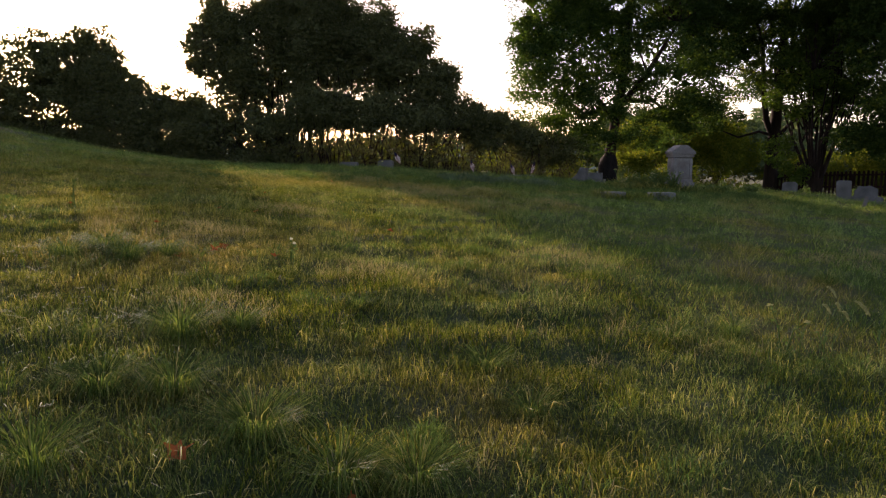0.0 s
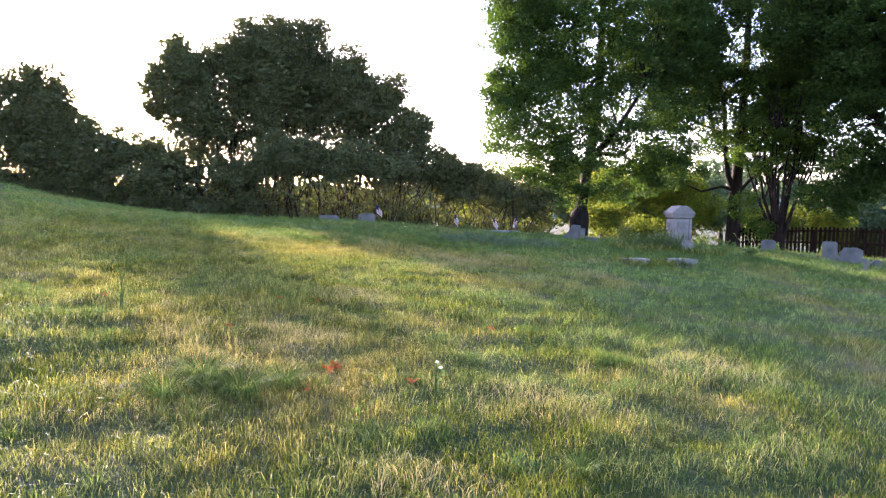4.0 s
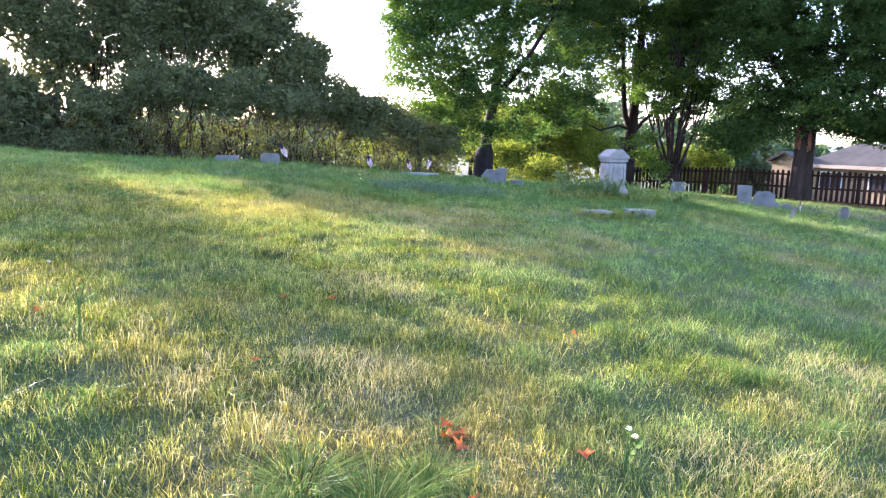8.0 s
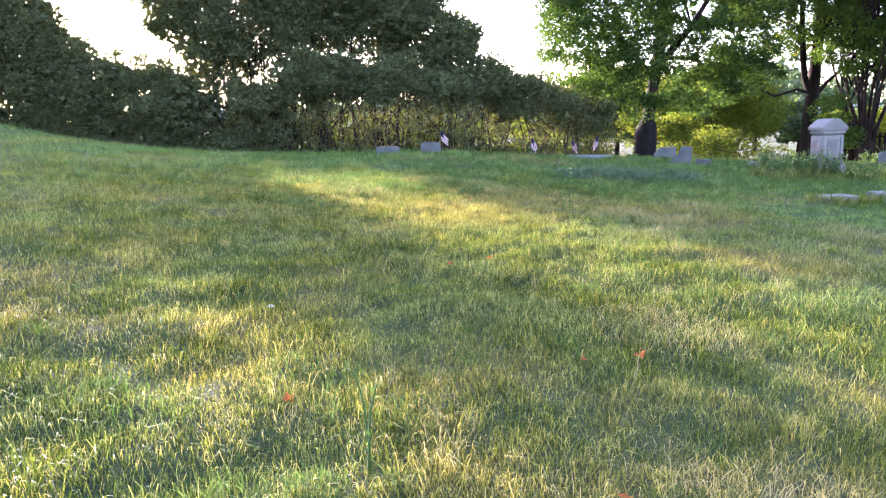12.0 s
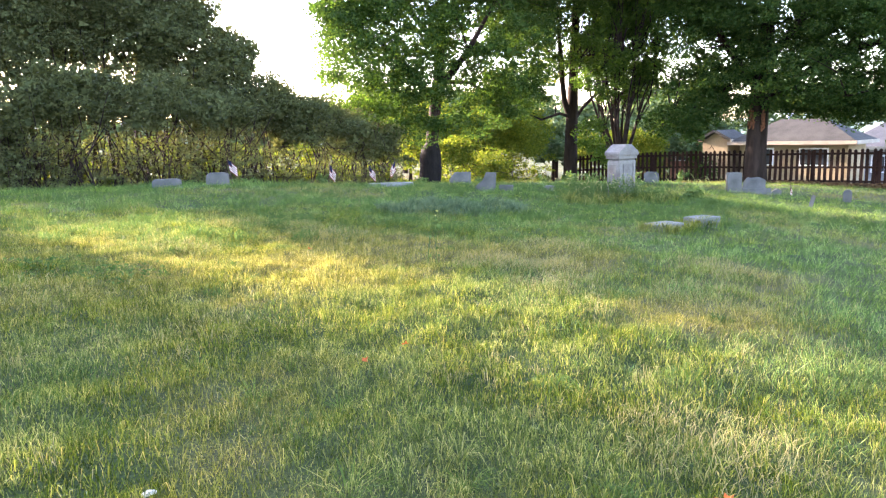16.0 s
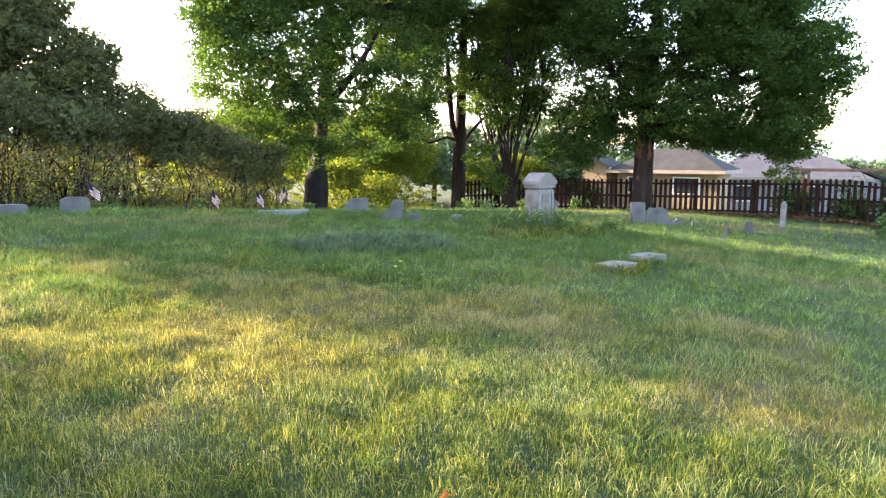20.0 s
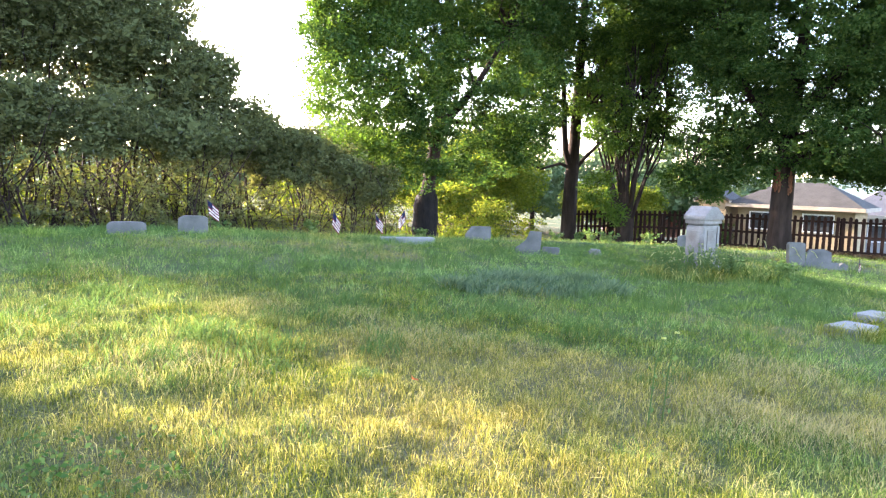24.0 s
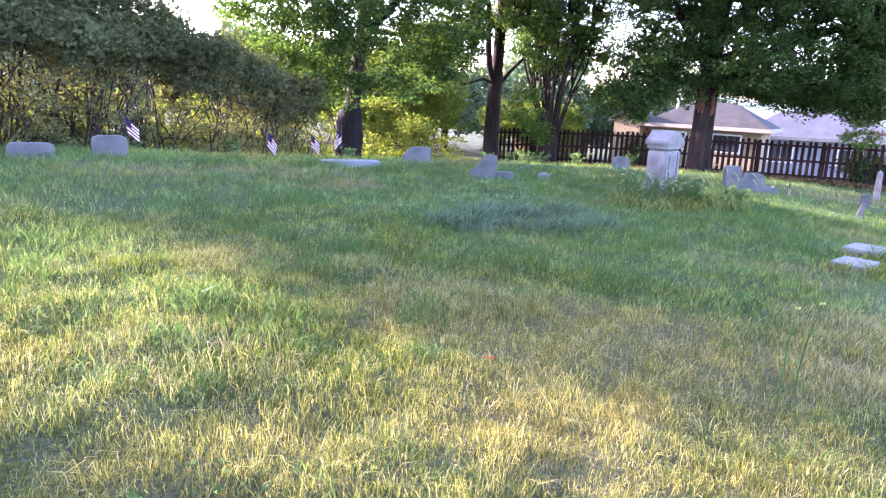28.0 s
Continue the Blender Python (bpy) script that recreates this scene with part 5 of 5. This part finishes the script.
rw = random.Random(9)
for k in range(32):
    weed(5.2 + rw.uniform(-0.9, 0.85), 21.3 + rw.uniform(-0.6, 0.5), rw.uniform(0.38, 0.76), 80, 900 + k, "tall wispy seeding weeds growing up before the monument", 0.017, M_SEED if k % 2 else None)
for k in range(4):
    weed(8.0 + rw.uniform(-0.6, 0.6), 21.8 + rw.uniform(-0.4, 0.4), rw.uniform(0.22, 0.4), 60, 960 + k, "dark broad-leaved weed clump near the monument", 0.05, lean=0.5)
for k in range(22):
    weed(21.0 + rw.uniform(-2.0, 3.0), 19.5 + rw.uniform(-1.6, 1.2), rw.uniform(0.4, 0.9), 60, 980 + k, "sunlit overgrown weeds round the pillar", 0.07, lean=0.4)
for k in range(12):
    weed(7 + rw.uniform(-10, 12), 31.8 + rw.uniform(-0.7, 1.4), rw.uniform(0.3, 0.6), 60, 1010 + k, "rank weeds along the hedge foot", 0.06, lean=0.4)
weed(-1.44, 6.28, 0.28, 16, 1040, "single stalk with a small white flower", 0.02, M_PETAL, 0.08)
weed(-1.72, 14.7, 0.72, 22, 1041, "thin stalks with two yellowish flower heads", 0.025, M_BLOOM, 0.18)
weed(-4.17, 7.66, 0.5, 18, 1042, "tall bare seeding weed stalk", 0.012, None, 0.1)
weed(2.4, 4.95, 0.4, 18, 1043, "nodding stalks with pale heads", 0.02, M_SEED, 0.3)


def fallen_leaf(x, y, rz, size, seed):
    """A lobed, curled dead leaf caught in the grass."""
    r = random.Random(seed)
    t = thing("fallen_leaf", on_ground(x, y, rz, -0.05, r.uniform(-25, 25), r.uniform(-25, 25)), "curled rust-red dead leaf on the grass", "leaf", "fallen red leaves")
    bm = bmesh.new()
    mid = bm.verts.new((0, 0, 0))
    ring = []
    for k in range(15):
        a = 2 * math.pi * k / 15
        d = size * (1.0 if k % 3 == 0 else 0.55) * r.uniform(0.8, 1.1)
        ring.append(bm.verts.new((d * math.cos(a), d * math.sin(a), 0.35 * d * math.sin(2 * a) + 0.3 * d)))
    for k in range(15):
        bm.faces.new((mid, ring[k], ring[(k + 1) % 15]))
    part("blade", bm, M_RUST, t)


for k, (lx, ly, ls) in enumerate([(-2.24, 6.6, 0.075), (-2.21, 6.73, 0.065), (-2.2, 6.49, 0.055), (-1.59, 6.37, 0.055), (-2.31, 5.92, 0.045), (-2.17, 6.62, 0.06), (-0.77, 8.34, 0.05), (-2.94, 15.88, 0.05), (-0.95, 2.6, 0.07), (-0.25, 2.5, 0.04), (-4.6, 8.3, 0.04),
                                  (-3.2, 7.5, 0.04), (-2.6, 9.1, 0.05), (-3.6, 11.3, 0.04), (-3.2, 11.6, 0.04), (-3.0, 8.9, 0.04)]):
    fallen_leaf(lx, ly, 40 * k, ls, 60 + k)
t = thing("litter", on_ground(-4.95, 9.95, 25, -0.02), "crumpled scrap of white paper in the grass", "litter")
part("scrap", prism([(-0.028, 0), (0.024, 0), (0.03, 0.01), (0.0, 0.018), (-0.03, 0.01)], 0.022, 0.0, 0.008, 4), M_PAPER, t)


def foxtail(x, y, tall, way, seed):
    """An arching grass stalk with one nodding bristly seed head and two long leaves."""
    r = np.random.default_rng(seed)
    t = thing("foxtail", on_ground(x, y, way, 0.02), "arching grass stalk with a nodding pale seed head", "weed", "nodding seed stalks")
    reach = 0.55 * tall
    path = [(0, 0, 0), (0.06 * reach, 0, 0.5 * tall), (0.35 * reach, 0.02, 0.88 * tall), (0.75 * reach, 0.02, tall)]
    v, f = tubes([(path, [0.0032, 0.0028, 0.0022, 0.0018], 5)])
    part("stalk", mesh_of("stalk", v, f, M_LUSH, True), None, t)
    s = np.linspace(0, 1, 26)
    head = np.stack([reach * (0.75 + 0.28 * s), 0.02 + 0 * s, tall * (1 - 0.16 * s * s)], -1)
    v, f = leaf_cloud(head, 0.009 * np.sin(np.pi * np.clip(s * 0.9 + 0.08, 0, 1)) + 0.002, 9, 0.007, seed + 1, 1.0, facets=1)
    part("seed_head", mesh_of("seed_head", v, f, M_SEED), None, t, "pale bristly head")
    for side in (-1, 1):
        p = [(0, 0, 0.3 * tall), (0.12 * side * tall, 0.06 * tall, 0.55 * tall), (0.34 * side * tall, 0.1 * tall, 0.5 * tall)]
        vs = np.array([(q[0], q[1] - w, q[2]) for q, w in zip(p, (0.004, 0.006, 0.0))] + [(q[0], q[1] + w, q[2]) for q, w in zip(p, (0.004, 0.006, 0.0))])
        part("blade", mesh_of("blade", vs, [(0, 1, 4), (0, 4, 3), (1, 2, 5), (1, 5, 4)], M_LUSH), None, t)


rf = random.Random(31)
for k in range(9):
    foxtail(3.05 + rf.uniform(-0.55, 0.75), 5.25 + rf.uniform(-0.35, 0.35), rf.uniform(0.36, 0.5), rf.uniform(-60, 40), 1500 + 3 * k)
for k in range(11):
    foxtail(6.9 + rf.uniform(-0.5, 0.9), 20.9 + rf.uniform(-0.5, 0.4), rf.uniform(0.5, 0.85), rf.uniform(-80, 60), 1560 + 3 * k)
for k in range(8):
    foxtail(5.3 + rf.uniform(-0.8, 0.6), 21.0 + rf.uniform(-0.5, 0.4), rf.uniform(0.45, 0.75), rf.uniform(100, 260), 1620 + 3 * k)


def broad_weeds(name, spots, count, leaf, mat, label, seed):
    """Low broad leaves spread among the grass."""
    r = np.random.default_rng(seed)
    cs = []
    for x, y, rad in spots:
        a, d = r.uniform(0, 6.283, count), rad * np.sqrt(r.uniform(0, 1, count))
        px, py = x + d * np.cos(a), y + d * np.sin(a)
        cs.append(np.stack([px, py, height(px, py) + r.uniform(0.03, 0.12, count)], -1))
    c = np.concatenate(cs)
    v, f = leaf_cloud(c, np.full(len(c), 0.03), 3, leaf, seed + 1, 0.4)
    tagged(new(name, mesh_of(name, v, f, mat)), label, "weeds", kind="stuff")


broad_weeds("broadleaf_patch", [(-5.6, 14.7, 0.45), (-5.2, 14.4, 0.35), (-5.9, 15.1, 0.3), (-5.0, 14.9, 0.4)], 70, 0.016, M_LUSH, "low broad-leaved weeds spreading in the grass", 71)
broad_weeds("monument_weeds", [(7.7, 21.0, 0.6), (8.3, 20.7, 0.5), (4.9, 21.3, 0.6)], 120, 0.026, M_WEED, "broad-leaved weeds sprawling by the monument", 73)
headstone(10.6, 13.4, -35, [(-0.09, 0), (0.09, 0), (0.09, 0.36), (0.05, 0.44), (-0.05, 0.44), (-0.09, 0.36)], 0.12, "dark weathered stump of a marker on a low base", mat=M_WOODOLD, base=(0.34, 0.3, 0.2))


def litter_and_shade():
    """Dead leaves drifted along the fence foot; their dark strip also paints its shade."""
    r = np.random.default_rng(61)
    s, off = r.uniform(0.1, FLEN - 0.1, 20000), -0.1 - np.abs(r.normal(0, 0.4, 20000))
    pts = [fence_spot(a, b) for a, b in zip(s, off)]
    x, y = np.array([p[0] for p in pts]), np.array([p[1] for p in pts])
    c = np.stack([x, y, height(x, y) + r.uniform(0.03, 0.15, len(x))], -1)
    v, f = leaf_cloud(c, np.full(len(c), 0.02), 1, 0.06, 62, facets=1)
    tagged(new("litter_and_shade", mesh_of("litter_and_shade", v, f, M_LITTER)), "brown leaf litter along the fence foot, doubling as its shade", "leaves", kind="stuff")


litter_and_shade()
for k, (hx, hy, ht, hw) in enumerate([(23.9, 26.0, 1.5, 1.5), (24.8, 24.0, 1.4, 1.6), (19.9, 33.9, 1.5, 1.0), (25.3, 22.6, 1.2, 1.2)]):
    shrub(hx, hy, ht, hw, 1300 + 7 * k, M_MAPLE, "low dark bush growing against the fence", "fence_bush", 4, 0.05, 40, 16.0, 0.06, 0.7)
